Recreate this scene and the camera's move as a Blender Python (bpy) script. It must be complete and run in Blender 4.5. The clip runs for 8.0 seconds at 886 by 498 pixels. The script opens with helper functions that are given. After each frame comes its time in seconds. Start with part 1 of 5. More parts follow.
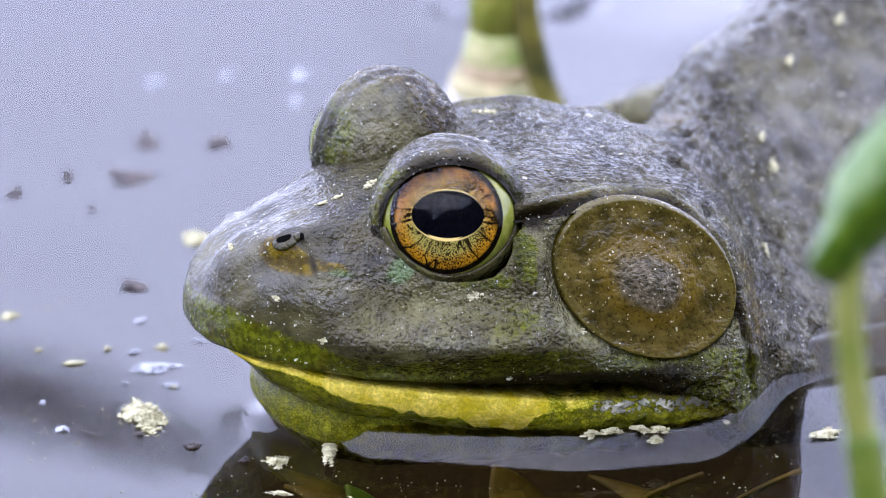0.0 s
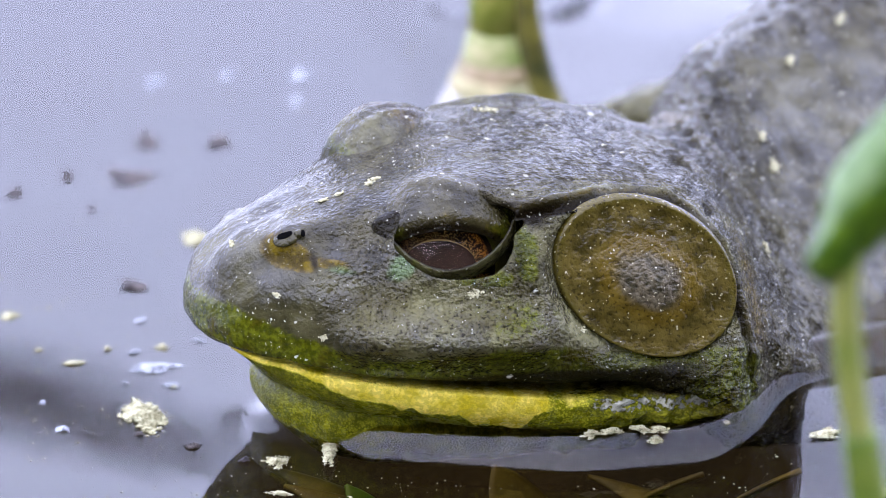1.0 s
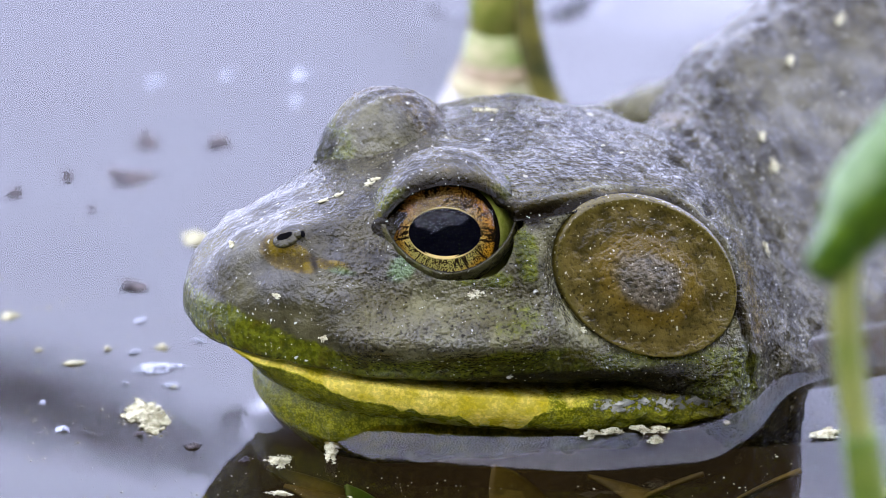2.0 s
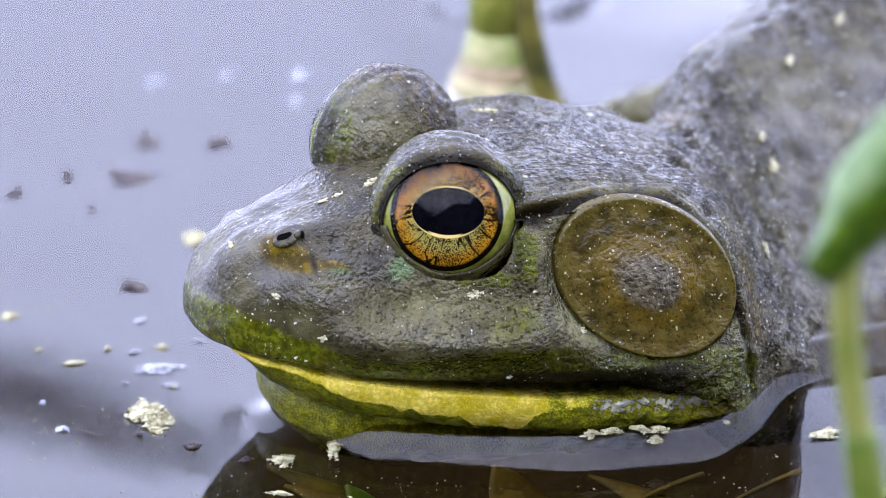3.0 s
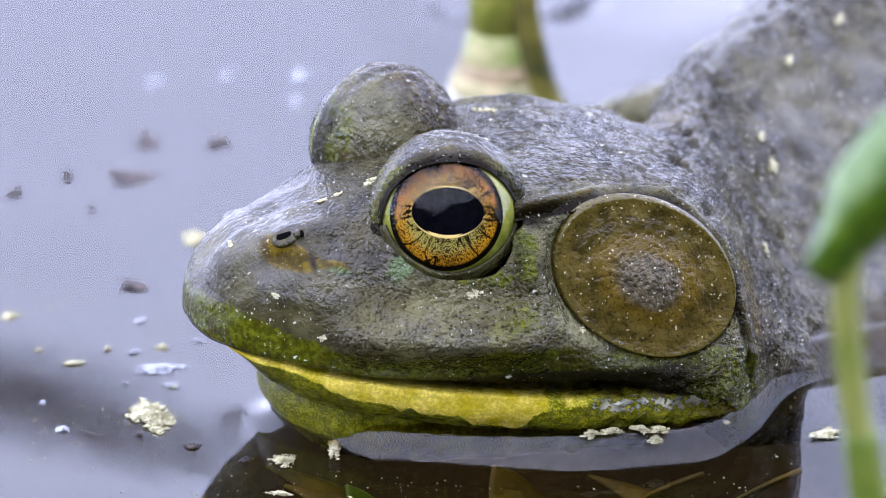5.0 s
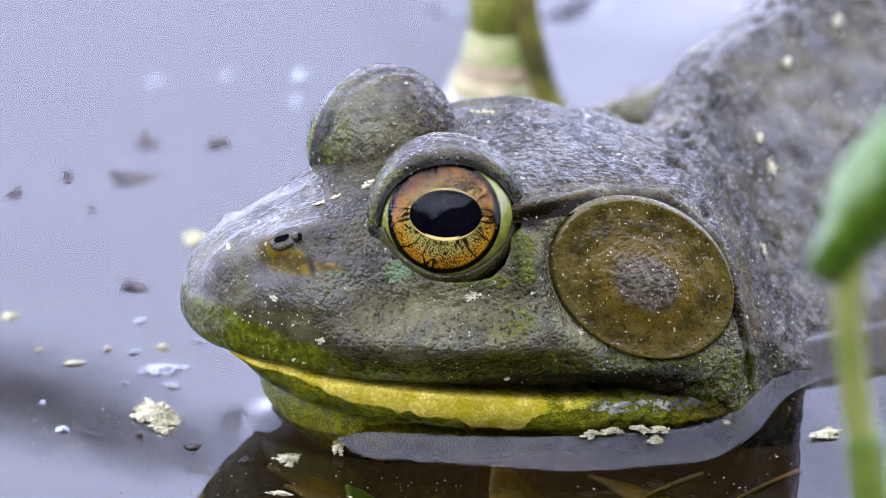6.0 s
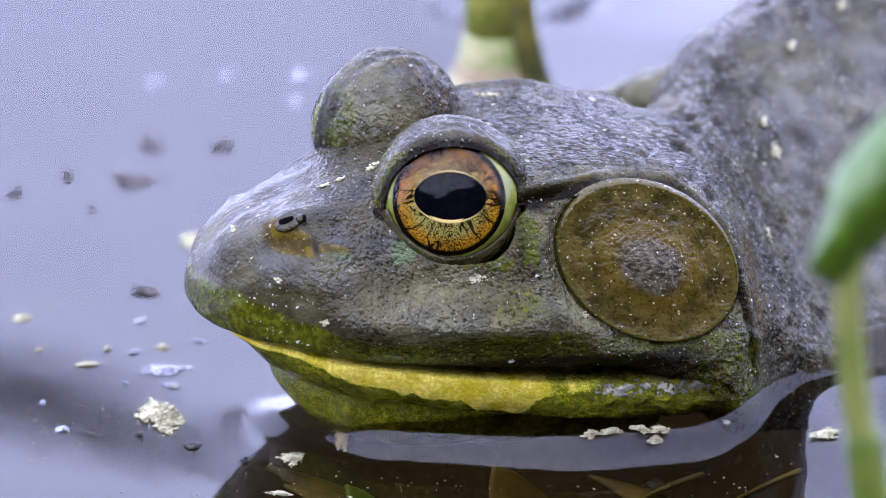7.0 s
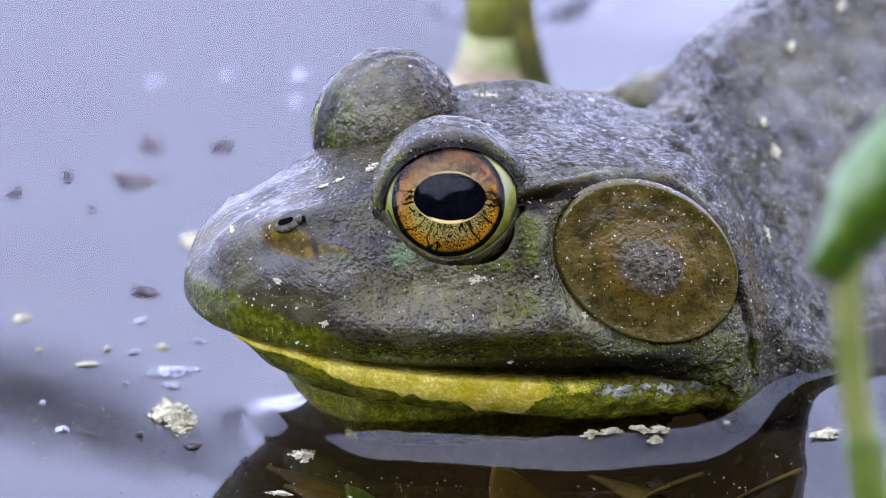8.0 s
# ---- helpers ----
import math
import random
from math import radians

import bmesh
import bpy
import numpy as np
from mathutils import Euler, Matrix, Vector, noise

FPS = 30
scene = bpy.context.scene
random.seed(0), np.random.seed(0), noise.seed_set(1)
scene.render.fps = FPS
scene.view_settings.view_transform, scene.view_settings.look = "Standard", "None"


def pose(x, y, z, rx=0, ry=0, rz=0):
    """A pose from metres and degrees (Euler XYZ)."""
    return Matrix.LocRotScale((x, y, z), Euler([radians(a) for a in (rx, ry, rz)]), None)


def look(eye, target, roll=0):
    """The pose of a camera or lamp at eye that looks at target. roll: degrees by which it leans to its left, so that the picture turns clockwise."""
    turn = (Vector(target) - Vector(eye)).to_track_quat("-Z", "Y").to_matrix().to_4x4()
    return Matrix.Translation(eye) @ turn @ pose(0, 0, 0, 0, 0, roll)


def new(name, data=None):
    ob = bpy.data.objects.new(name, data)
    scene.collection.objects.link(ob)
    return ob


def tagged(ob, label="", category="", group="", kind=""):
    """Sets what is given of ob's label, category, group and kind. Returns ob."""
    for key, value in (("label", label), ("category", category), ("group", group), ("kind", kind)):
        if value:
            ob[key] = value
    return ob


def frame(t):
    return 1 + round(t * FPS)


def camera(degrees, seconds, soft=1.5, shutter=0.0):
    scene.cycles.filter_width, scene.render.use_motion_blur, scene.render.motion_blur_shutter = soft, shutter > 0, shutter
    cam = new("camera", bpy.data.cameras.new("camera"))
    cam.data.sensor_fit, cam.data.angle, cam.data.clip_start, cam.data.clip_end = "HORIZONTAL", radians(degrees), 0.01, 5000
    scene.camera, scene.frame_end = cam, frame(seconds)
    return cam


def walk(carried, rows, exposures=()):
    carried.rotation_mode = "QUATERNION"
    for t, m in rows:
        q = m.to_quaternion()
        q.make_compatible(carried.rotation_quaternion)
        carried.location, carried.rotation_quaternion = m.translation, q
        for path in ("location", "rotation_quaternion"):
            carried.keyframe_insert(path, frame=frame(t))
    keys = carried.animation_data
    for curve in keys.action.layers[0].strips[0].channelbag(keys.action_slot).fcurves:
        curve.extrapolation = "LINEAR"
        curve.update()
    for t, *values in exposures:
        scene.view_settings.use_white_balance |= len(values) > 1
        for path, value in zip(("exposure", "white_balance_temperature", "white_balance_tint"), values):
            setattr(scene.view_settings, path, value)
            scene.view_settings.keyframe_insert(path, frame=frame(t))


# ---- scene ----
cam = camera(3.084, 8.0, soft=0.6)
# A long lens 1.6 m from the frog, on a tripod, 22 degrees above the water.
TILT = radians(22)
AIM = Vector((0, 0, 0.0194))
EYE = AIM + 1.6 * Vector((0, -math.cos(TILT), math.sin(TILT)))
walk(cam, [(0, look(EYE, AIM)), (8, look(EYE, AIM))], exposures=[(0, 0.15, 6450, 8), (5.9, 0.15, 6450, 8), (6.5, 0.0, 6050, 14), (8, 0.0, 6050, 14)])
cam.data.dof.use_dof = True
cam.data.dof.focus_distance = 1.609
cam.data.dof.aperture_fstop = 25

MM = 0.001


# ---------------------------------------------------------------- world and light
def build_world():
    w = bpy.data.worlds.new("overcast_sky")
    w.use_nodes = True
    scene.world = w
    nt = w.node_tree
    nt.nodes.clear()
    sky = nt.nodes.new("ShaderNodeTexSky")
    sky.sky_type = "NISHITA"
    sky.sun_disc = False
    sky.sun_elevation = radians(60)
    sky.sun_rotation = radians(210)
    sky.air_density = 1.0
    sky.dust_density = 4.0
    sky.ozone_density = 2.0
    # thin cloud: the blue of the sky is mixed with an even grey-lavender veil
    veil = nt.nodes.new("ShaderNodeMix")
    veil.data_type = "RGBA"
    veil.inputs[0].default_value = 0.85
    veil.inputs[7].default_value = (24.8, 26.0, 38.5, 1)
    nt.links.new(sky.outputs[0], veil.inputs[6])
    bg = nt.nodes.new("ShaderNodeBackground")
    bg.inputs[1].default_value = 0.163
    out = nt.nodes.new("ShaderNodeOutputWorld")
    nt.links.new(veil.outputs[2], bg.inputs[0])
    nt.links.new(bg.outputs[0], out.inputs[0])


build_world()
sun = new("sun", bpy.data.lights.new("sun", "SUN"))
sun.data.energy = 1.3
sun.data.angle = radians(70)
sun.data.color = (1.0, 0.95, 0.86)
sun.matrix_world = look((-0.5, -0.87, 1.73), (0, 0, 0))


# ---------------------------------------------------------------- mesh helpers
def mesh_object(name, verts, faces, material=None, parent=None, smooth=True, label=""):
    me = bpy.data.meshes.new(name)
    me.from_pydata([tuple(v) for v in verts], [], [tuple(f) for f in faces])
    me.validate()
    if smooth:
        me.polygons.foreach_set("use_smooth", [True] * len(me.polygons))
    if material:
        me.materials.append(material)
    ob = new(name, me)
    if parent:
        ob.parent = parent
    if label:
        tagged(ob, label=label)
    return ob


def part(name, bm, material, parent, label=""):
    me = bpy.data.meshes.new(name)
    bm.to_mesh(me)
    bm.free()
    me.polygons.foreach_set("use_smooth", [True] * len(me.polygons))
    me.materials.append(material)
    ob = new(name, me)
    ob.parent = parent
    if label:
        tagged(ob, label=label)
    return ob


def grid_faces(rows, cols, closed=True, flip=False):
    i = np.arange(rows - 1)[:, None]
    j = np.arange(cols if closed else cols - 1)[None, :]
    k = (j + 1) % cols
    f = np.stack([i * cols + j, i * cols + k, (i + 1) * cols + k, (i + 1) * cols + j], -1).reshape(-1, 4)
    return f[:, ::-1] if flip else f


def tube(path, radii, segs=24):
    path = [Vector(p) for p in path]
    verts, n = [], len(path)
    for k, p in enumerate(path):
        d = (path[min(k + 1, n - 1)] - path[max(k - 1, 0)]).normalized()
        u = d.cross(Vector((0, 1, 0.2))).normalized()
        w = d.cross(u)
        for j in range(segs):
            f = 2 * math.pi * j / segs
            verts.append(p + radii[k] * (math.cos(f) * u + math.sin(f) * w))
    faces = [tuple(f)[::-1] for f in grid_faces(n, segs)]
    faces += [tuple(range(segs)), tuple(range((n - 1) * segs, n * segs))[::-1]]
    return verts, faces


def attribute(ob, name, values):
    layer = ob.data.attributes.new(name, "FLOAT", "POINT")
    layer.data.foreach_set("value", np.asarray(values, dtype=np.float32))


BALL = bmesh.new()
bmesh.ops.create_icosphere(BALL, subdivisions=1, radius=1.0)
BALL_VERTS = np.array([tuple(v.co) for v in BALL.verts])
BALL_FACES = np.array([[v.index for v in f.verts] for f in BALL.faces])
BALL.free()


def crumbs(name, centre, size, material, rng):
    """Many small uneven grains in one mesh; centres and half sizes in mm."""
    n, k = len(centre), len(BALL_VERTS)
    v = centre[:, None] + (BALL_VERTS[None] + rng.uniform(-0.25, 0.25, (n, k, 3))) * size[:, None]
    f = BALL_FACES[None] + (np.arange(n) * k)[:, None, None]
    return mesh_object(name, v.reshape(-1, 3) * MM, f.reshape(-1, 3).tolist(), material)


def hashed(ix, iy, iz, seed=0):
    n = ix * 374761393 + iy * 668265263 + iz * 1274126177 + seed * 974634777
    n = (n ^ (n >> 13)) * 1103515245
    n = n ^ (n >> 16)
    return (n & 0xFFFF) / 65535.0


def vnoise(p, scale, seed=0):
    """Smooth value noise in -1..1 at points p (n, 3), with cells 1/scale wide."""
    q = np.asarray(p) * scale
    i = np.floor(q).astype(np.int64)
    f = q - i
    f = f * f * (3 - 2 * f)
    total = 0
    for dx in (0, 1):
        for dy in (0, 1):
            for dz in (0, 1):
                wgt = (f[:, 0] if dx else 1 - f[:, 0]) * (f[:, 1] if dy else 1 - f[:, 1]) * (f[:, 2] if dz else 1 - f[:, 2])
                total = total + wgt * hashed(i[:, 0] + dx, i[:, 1] + dy, i[:, 2] + dz, seed)
    return total * 2 - 1


def smooth(x, lo, hi):
    t = np.clip((np.asarray(x, dtype=float) - lo) / (hi - lo), 0, 1)
    return t * t * (3 - 2 * t)


def path_distance(x, z, pts):
    """Distance of (x, z) to a polyline, the side (+ left of its way) and the share of the way along it."""
    best, side, along = np.full(len(x), 1e9), np.zeros(len(x)), np.zeros(len(x))
    for k in range(len(pts) - 1):
        (x0, z0), (x1, z1) = pts[k], pts[k + 1]
        dx, dz = x1 - x0, z1 - z0
        t = np.clip(((x - x0) * dx + (z - z0) * dz) / (dx * dx + dz * dz), 0, 1)
        d = np.hypot(x - x0 - t * dx, z - z0 - t * dz)
        near = d < best
        side = np.where(near, np.sign(dx * (z - z0) - dz * (x - x0)), side)
        along = np.where(near, (k + t) / (len(pts) - 1), along)
        best = np.minimum(best, d)
    return best, side, along


def spline(pts, n=8):
    """Catmull-Rom through 2D points."""
    p = np.array([pts[0], *pts, pts[-1]], dtype=float)
    out = []
    for k in range(1, len(p) - 2):
        for t in np.linspace(0, 1, n, endpoint=False):
            a, b, c, d = p[k - 1], p[k], p[k + 1], p[k + 2]
            out.append(0.5 * (2 * b + (c - a) * t + (2 * a - 5 * b + 4 * c - d) * t * t + (3 * b - a - 3 * c + d) * t ** 3))
    out.append(p[-2])
    return [tuple(q) for q in out]


# ---------------------------------------------------------------- the frog's form, in millimetres
# x forward from the eyes, y towards its left side, z above the water.
TIP = 23.0
STATION = np.array([23.0, 22.5, 21, 19, 16, 12, 8, 4, 0, -5, -10, -16, -22, -27, -32, -40, -52, -65, -80, -92, -98.0])
HALF_WIDTH = np.array([0, 3.0, 6.2, 8.8, 11.4, 14, 15.8, 17.2, 18.3, 19.3, 20, 20.4, 20.8, 21.2, 24.0, 36.0, 43, 47, 42, 18, 0.5])
TOP = np.array([8.5, 10.9, 13.6, 15.5, 17.0, 18.4, 19.5, 20.5, 21.4, 22.2, 22.4, 22.1, 20.8, 19.6, 18.6, 18.8, 21.0, 23.2, 19, 9, 4.0])
WIDEST = np.array([8.5, 8.2, 8, 7.5, 7, 6.5, 6, 6, 6, 6, 6, 6, 6, 5.5, 3, -1, -3, -4, -2, 0, 2.0])
UNDER = np.array([8.5, 6.8, 5.9, 5.5, 5.3, 4.8, 4.3, 3.9, 3.5, 3, 2.4, 1.8, -2, -7, -11, -14, -16, -16, -14, -6, -1.0])
SHIFT = np.array([0, 0, 0, 0, 0, 0, 0, 0, 0, 0, 0, 0, 0, -0.6, -8.0, -24, -33, -40, -44, -46, -46.0])
SQUARE = np.array([2, 2, 2.1, 2.1, 2.2, 2.4, 2.7, 2.9, 3.0, 3.2, 3.6, 3.7, 3.3, 2.2, 1.5, 1.05, 0.98, 0.98, 1.2, 2.0, 2.0])


def profile(table, a):
    """Smooth (monotone cubic) interpolation along the axis, rounded towards the snout."""
    s = np.sqrt(np.maximum(TIP - STATION, 0))
    x = np.sqrt(np.maximum(TIP - np.asarray(a, dtype=float), 0))
    h = np.diff(s)
    d = np.diff(table) / h
    m = np.concatenate([[d[0]], np.where(d[:-1] * d[1:] > 0, 2 * d[:-1] * d[1:] / (d[:-1] + d[1:] + 1e-12), 0), [d[-1]]])
    k = np.clip(np.searchsorted(s, x) - 1, 0, len(s) - 2)
    t = np.clip((x - s[k]) / h[k], 0, 1)
    return ((2 * t ** 3 - 3 * t ** 2 + 1) * table[k] + (t ** 3 - 2 * t ** 2 + t) * h[k] * m[k]
            + (-2 * t ** 3 + 3 * t ** 2) * table[k + 1] + (t ** 3 - t ** 2) * h[k] * m[k + 1])


def power(a, near):
    """The roundness of the upper section on its near or far side."""
    a = np.asarray(a, dtype=float)
    snout = 0.5 * np.exp(-((a - 14) / 5) ** 2)
    body = 0.5 * np.clip((-28 - a) / 10, 0, 1)
    return profile(SQUARE, a) + np.where(near, snout, body)


def half_width_at(a, z):
    """Half the width of the upper head at height z (the bare loft, with no relief)."""
    w, zt, zw = (profile(q, a) for q in (HALF_WIDTH, TOP, WIDEST))
    n = power(a, True)
    f = np.clip((z - zw) / (zt - zw), 0, 1)
    return w * (1 - f ** n) ** (1 / n) + profile(SHIFT, a)


def far_share(a):
    """How much narrower the far half of the body is than the near half."""
    a = np.asarray(a, dtype=float)
    return 1 - 0.27 * np.clip((-30 - a) / 8, 0, 1) + 0.12 * np.clip((-44 - a) / 14, 0, 1)


def loft(a, theta):
    w, zt, zw, zb = (profile(q, a) for q in (HALF_WIDTH, TOP, WIDEST, UNDER))
    c, s = np.cos(theta), np.sin(theta)
    n = power(a, c > 0)
    m = np.where(s > 0, n, 3.2)
    y = w * np.where(c < 0, far_share(a), 1.0) * np.sign(c) * np.abs(c) ** (2 / m) + profile(SHIFT, a)
    z = zw + np.where(s > 0, zt - zw, zw - zb) * np.sign(s) * np.abs(s) ** (2 / m)
    return np.stack([np.broadcast_to(a, y.shape), y, z], -1)


# ---------------------------------------------------------------- materials
class Nodes:
    """Short hand for building a node material."""

    def __init__(self, name):
        self.m = bpy.data.materials.new(name)
        self.m.use_nodes = True
        self.t = self.m.node_tree
        self.t.nodes.clear()
        self.out = self.t.nodes.new("ShaderNodeOutputMaterial")
        self.pos = self.t.nodes.new("ShaderNodeTexCoord").outputs["Object"]

    def put(self, socket, value):
        if isinstance(value, bpy.types.NodeSocket):
            self.t.links.new(value, socket)
        elif value is not None:
            socket.default_value = (*value, 1) if isinstance(value, tuple) and len(value) == 3 and socket.type == "RGBA" else value

    def add(self, kind, outs=0, **inputs):
        n = self.t.nodes.new(kind)
        for key, value in inputs.items():
            self.put(n.inputs[int(key[1:])] if key[0] == "i" and key[1:].isdigit() else n.inputs[key.replace("_", " ")], value)
        return n.outputs[outs]

    def noise(self, scale, detail=3.0, rough=0.55, vec=None, distortion=0.0):
        return self.add("ShaderNodeTexNoise", 0, Vector=vec or self.pos, Scale=scale, Detail=detail, Roughness=rough, Distortion=distortion)

    def cells(self, scale, feature="F1", vec=None, smooth_by=None, outs=0):
        n = self.t.nodes.new("ShaderNodeTexVoronoi")
        n.feature = feature
        self.put(n.inputs["Vector"], vec or self.pos)
        n.inputs["Scale"].default_value = scale
        return n.outputs[outs]

    def ramp(self, value, lo, hi, a=0.0, b=1.0):
        n = self.t.nodes.new("ShaderNodeMapRange")
        n.interpolation_type = "SMOOTHSTEP"
        for k, v in enumerate((value, lo, hi, a, b)):
            self.put(n.inputs[k], v)
        return n.outputs[0]

    def math(self, op, a, b=0.0):
        n = self.t.nodes.new("ShaderNodeMath")
        n.operation = op
        self.put(n.inputs[0], a)
        self.put(n.inputs[1], b)
        return n.outputs[0]

    def mix(self, fac, a, b, blend="MIX"):
        n = self.t.nodes.new("ShaderNodeMix")
        n.data_type = "RGBA"
        n.blend_type = blend
        self.put(n.inputs[0], fac)
        self.put(n.inputs[6], a)
        self.put(n.inputs[7], b)
        return n.outputs[2]

    def bend(self, by, scale):
        """The object's coordinates, wobbled by up to about half of by."""
        wob = self.t.nodes.new("ShaderNodeVectorMath")
        wob.operation = "SCALE"
        self.put(wob.inputs[0], self.add("ShaderNodeTexNoise", 1, Vector=self.pos, Scale=scale))
        wob.inputs["Scale"].default_value = by
        both = self.t.nodes.new("ShaderNodeVectorMath")
        self.put(both.inputs[0], self.pos)
        self.put(both.inputs[1], wob.outputs[0])
        return both.outputs[0]

    def attr(self, name):
        n = self.t.nodes.new("ShaderNodeAttribute")
        n.attribute_name = name
        return n.outputs["Fac"]

    def bump(self, height, distance, strength=1.0, normal=None):
        return self.add("ShaderNodeBump", 0, Strength=strength, Distance=distance, Height=height, Normal=normal)

    def principled(self, colour, rough=0.5, normal=None, **more):
        n = self.t.nodes.new("ShaderNodeBsdfPrincipled")
        for key, value in dict(Base_Color=colour, Roughness=rough, Normal=normal, **more).items():
            self.put(n.inputs[key.replace("_", " ")], value)
        self.t.links.new(n.outputs[0], self.out.inputs[0])
        return self.m


def frog_skin():
    """Wet pored skin: brown-grey back, olive lips and folds. Olive, tawny and mint are pigment, laid on the form; dark
    and pocked also put the shade of hollows into the colour.
    """
    k = Nodes("wet_frog_skin")
    olive, dark, sleek, tawny, mint = (k.attr(q) for q in ("olive", "dark", "sleek", "tawny", "mint"))
    rugged = k.math("SUBTRACT", 1.0, sleek)
    blotch, broad = k.noise(260, 4), k.noise(90, 3)
    grain, fine = k.noise(1900, 3), k.noise(5200, 2)
    where = k.ramp(k.noise(170, 2), 0.40, 0.56)
    brown = k.mix(k.ramp(blotch, 0.35, 0.65), (0.045, 0.040, 0.014), (0.135, 0.127, 0.054))
    brown = k.mix(k.ramp(broad, 0.50, 0.64, 0.0, 0.5), brown, (0.038, 0.029, 0.006))
    green = k.mix(k.ramp(grain, 0.35, 0.7), (0.034, 0.040, 0.0012), (0.090, 0.096, 0.004))
    green = k.mix(k.ramp(k.noise(330, 3), 0.48, 0.66, 0.0, 0.7), green, (0.036, 0.024, 0.001))
    ragged = k.math("ADD", k.math("MULTIPLY", k.math("SUBTRACT", blotch, 0.5), 0.7), k.math("MULTIPLY", k.math("SUBTRACT", grain, 0.5), 0.5))
    # crown: darker colour that offsets the sky's strong light on the upper skin
    brown = k.mix(k.math("MULTIPLY", k.attr("crown"), 0.8), brown, k.mix(k.ramp(blotch, 0.35, 0.65), (0.008, 0.006, 0.0018), (0.024, 0.018, 0.006)))
    col = k.mix(k.ramp(k.math("ADD", olive, ragged), 0.32, 0.62), brown, green)
    ochre = k.mix(k.ramp(k.noise(800, 3), 0.4, 0.62), (0.035, 0.023, 0.0012), (0.090, 0.062, 0.003))
    col = k.mix(k.ramp(k.math("ADD", tawny, ragged), 0.30, 0.72), col, ochre)
    col = k.mix(k.ramp(k.math("ADD", mint, ragged), 0.30, 0.85, 0.0, 0.8), col, (0.075, 0.12, 0.038))
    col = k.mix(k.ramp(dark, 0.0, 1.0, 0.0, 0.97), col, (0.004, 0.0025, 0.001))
    # pores: the shade inside them is put into the colour
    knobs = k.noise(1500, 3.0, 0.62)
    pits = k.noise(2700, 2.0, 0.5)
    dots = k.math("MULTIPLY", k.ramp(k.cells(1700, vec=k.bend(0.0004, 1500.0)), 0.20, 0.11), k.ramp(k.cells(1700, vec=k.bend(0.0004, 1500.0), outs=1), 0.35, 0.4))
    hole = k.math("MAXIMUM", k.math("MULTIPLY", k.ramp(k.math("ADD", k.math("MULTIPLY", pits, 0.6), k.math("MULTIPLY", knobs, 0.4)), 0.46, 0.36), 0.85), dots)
    pore_shade = k.math("MULTIPLY", hole, k.math("MULTIPLY", rugged, k.ramp(where, 0.0, 1.0, 0.55, 1.0)))
    pore_shade = k.math("MULTIPLY", pore_shade, k.ramp(olive, 0.2, 0.8, 1.0, 0.6))
    col = k.mix(pore_shade, col, (0.004, 0.003, 0.001))
    # larger pocks on the back, their shade laid into the colour as well
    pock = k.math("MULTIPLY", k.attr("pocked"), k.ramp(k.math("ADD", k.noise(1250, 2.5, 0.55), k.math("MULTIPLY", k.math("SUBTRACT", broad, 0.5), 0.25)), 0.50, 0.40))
    pore_shade = k.math("MAXIMUM", pore_shade, k.math("MULTIPLY", pock, 0.9))
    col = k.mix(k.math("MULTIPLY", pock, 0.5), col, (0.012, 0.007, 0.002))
    # dried algae and scum specks, coarse and fine
    speckle = k.attr("speckle")
    bent = k.bend(0.0007, 2600.0)
    specks = 0.0
    for scale, size, share in ((300, 0.085, 0.78), (640, 0.10, 0.70), (1300, 0.12, 0.62), (2300, 0.14, 0.60)):
        spot = k.math("MULTIPLY", k.ramp(k.cells(scale, vec=bent), size * 1.3, size * 0.8), k.ramp(k.cells(scale, vec=bent, outs=1), share, share + 0.02))
        specks = k.math("MAXIMUM", specks, k.math("MULTIPLY", spot, speckle))
    col = k.mix(specks, col, (0.50, 0.49, 0.38))
    dry = k.attr("dry")
    rough = k.math("ADD", k.ramp(grain, 0.3, 0.75, 0.09, 0.19), k.math("MULTIPLY", dry, 0.26))
    rough = k.math("ADD", rough, k.math("MULTIPLY", specks, 0.5))
    relief = k.math("ADD", k.math("MULTIPLY", pits, 1.9), k.math("MULTIPLY", knobs, k.ramp(where, 0.0, 1.0, 1.8, 3.8)))
    relief = k.math("SUBTRACT", relief, k.math("MULTIPLY", dots, 0.5))
    relief = k.math("ADD", relief, k.math("MULTIPLY", fine, 0.12))
    relief = k.math("ADD", k.math("MULTIPLY", relief, k.math("ADD", k.math("MULTIPLY", rugged, 0.9), 0.10)), k.math("MULTIPLY", specks, 0.5))
    relief = k.math("SUBTRACT", relief, k.math("MULTIPLY", pock, 0.9))
    n1 = k.bump(relief, 0.00020, 1.0)
    spec = k.math("MULTIPLY", k.ramp(k.noise(210, 4), 0.36, 0.62, 0.22, 0.55), k.ramp(dry, 0.0, 1.0, 1.0, 0.55))
    # shaded hollows also mirror less, and so do the tawny patches
    spec = k.math("MULTIPLY", spec, k.math("SUBTRACT", 1.0, k.math("MULTIPLY", 0.85, k.math("MAXIMUM", k.math("MAXIMUM", pore_shade, dark), k.math("MULTIPLY", tawny, 0.75)))))
    spec = k.math("MULTIPLY", spec, k.math("ADD", 1.0, k.math("MULTIPLY", k.attr("wet"), 0.45)))
    spec = k.math("MULTIPLY", spec, k.ramp(k.attr("crown"), 0.0, 1.0, 1.0, 0.85))
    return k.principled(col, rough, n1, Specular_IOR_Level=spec)


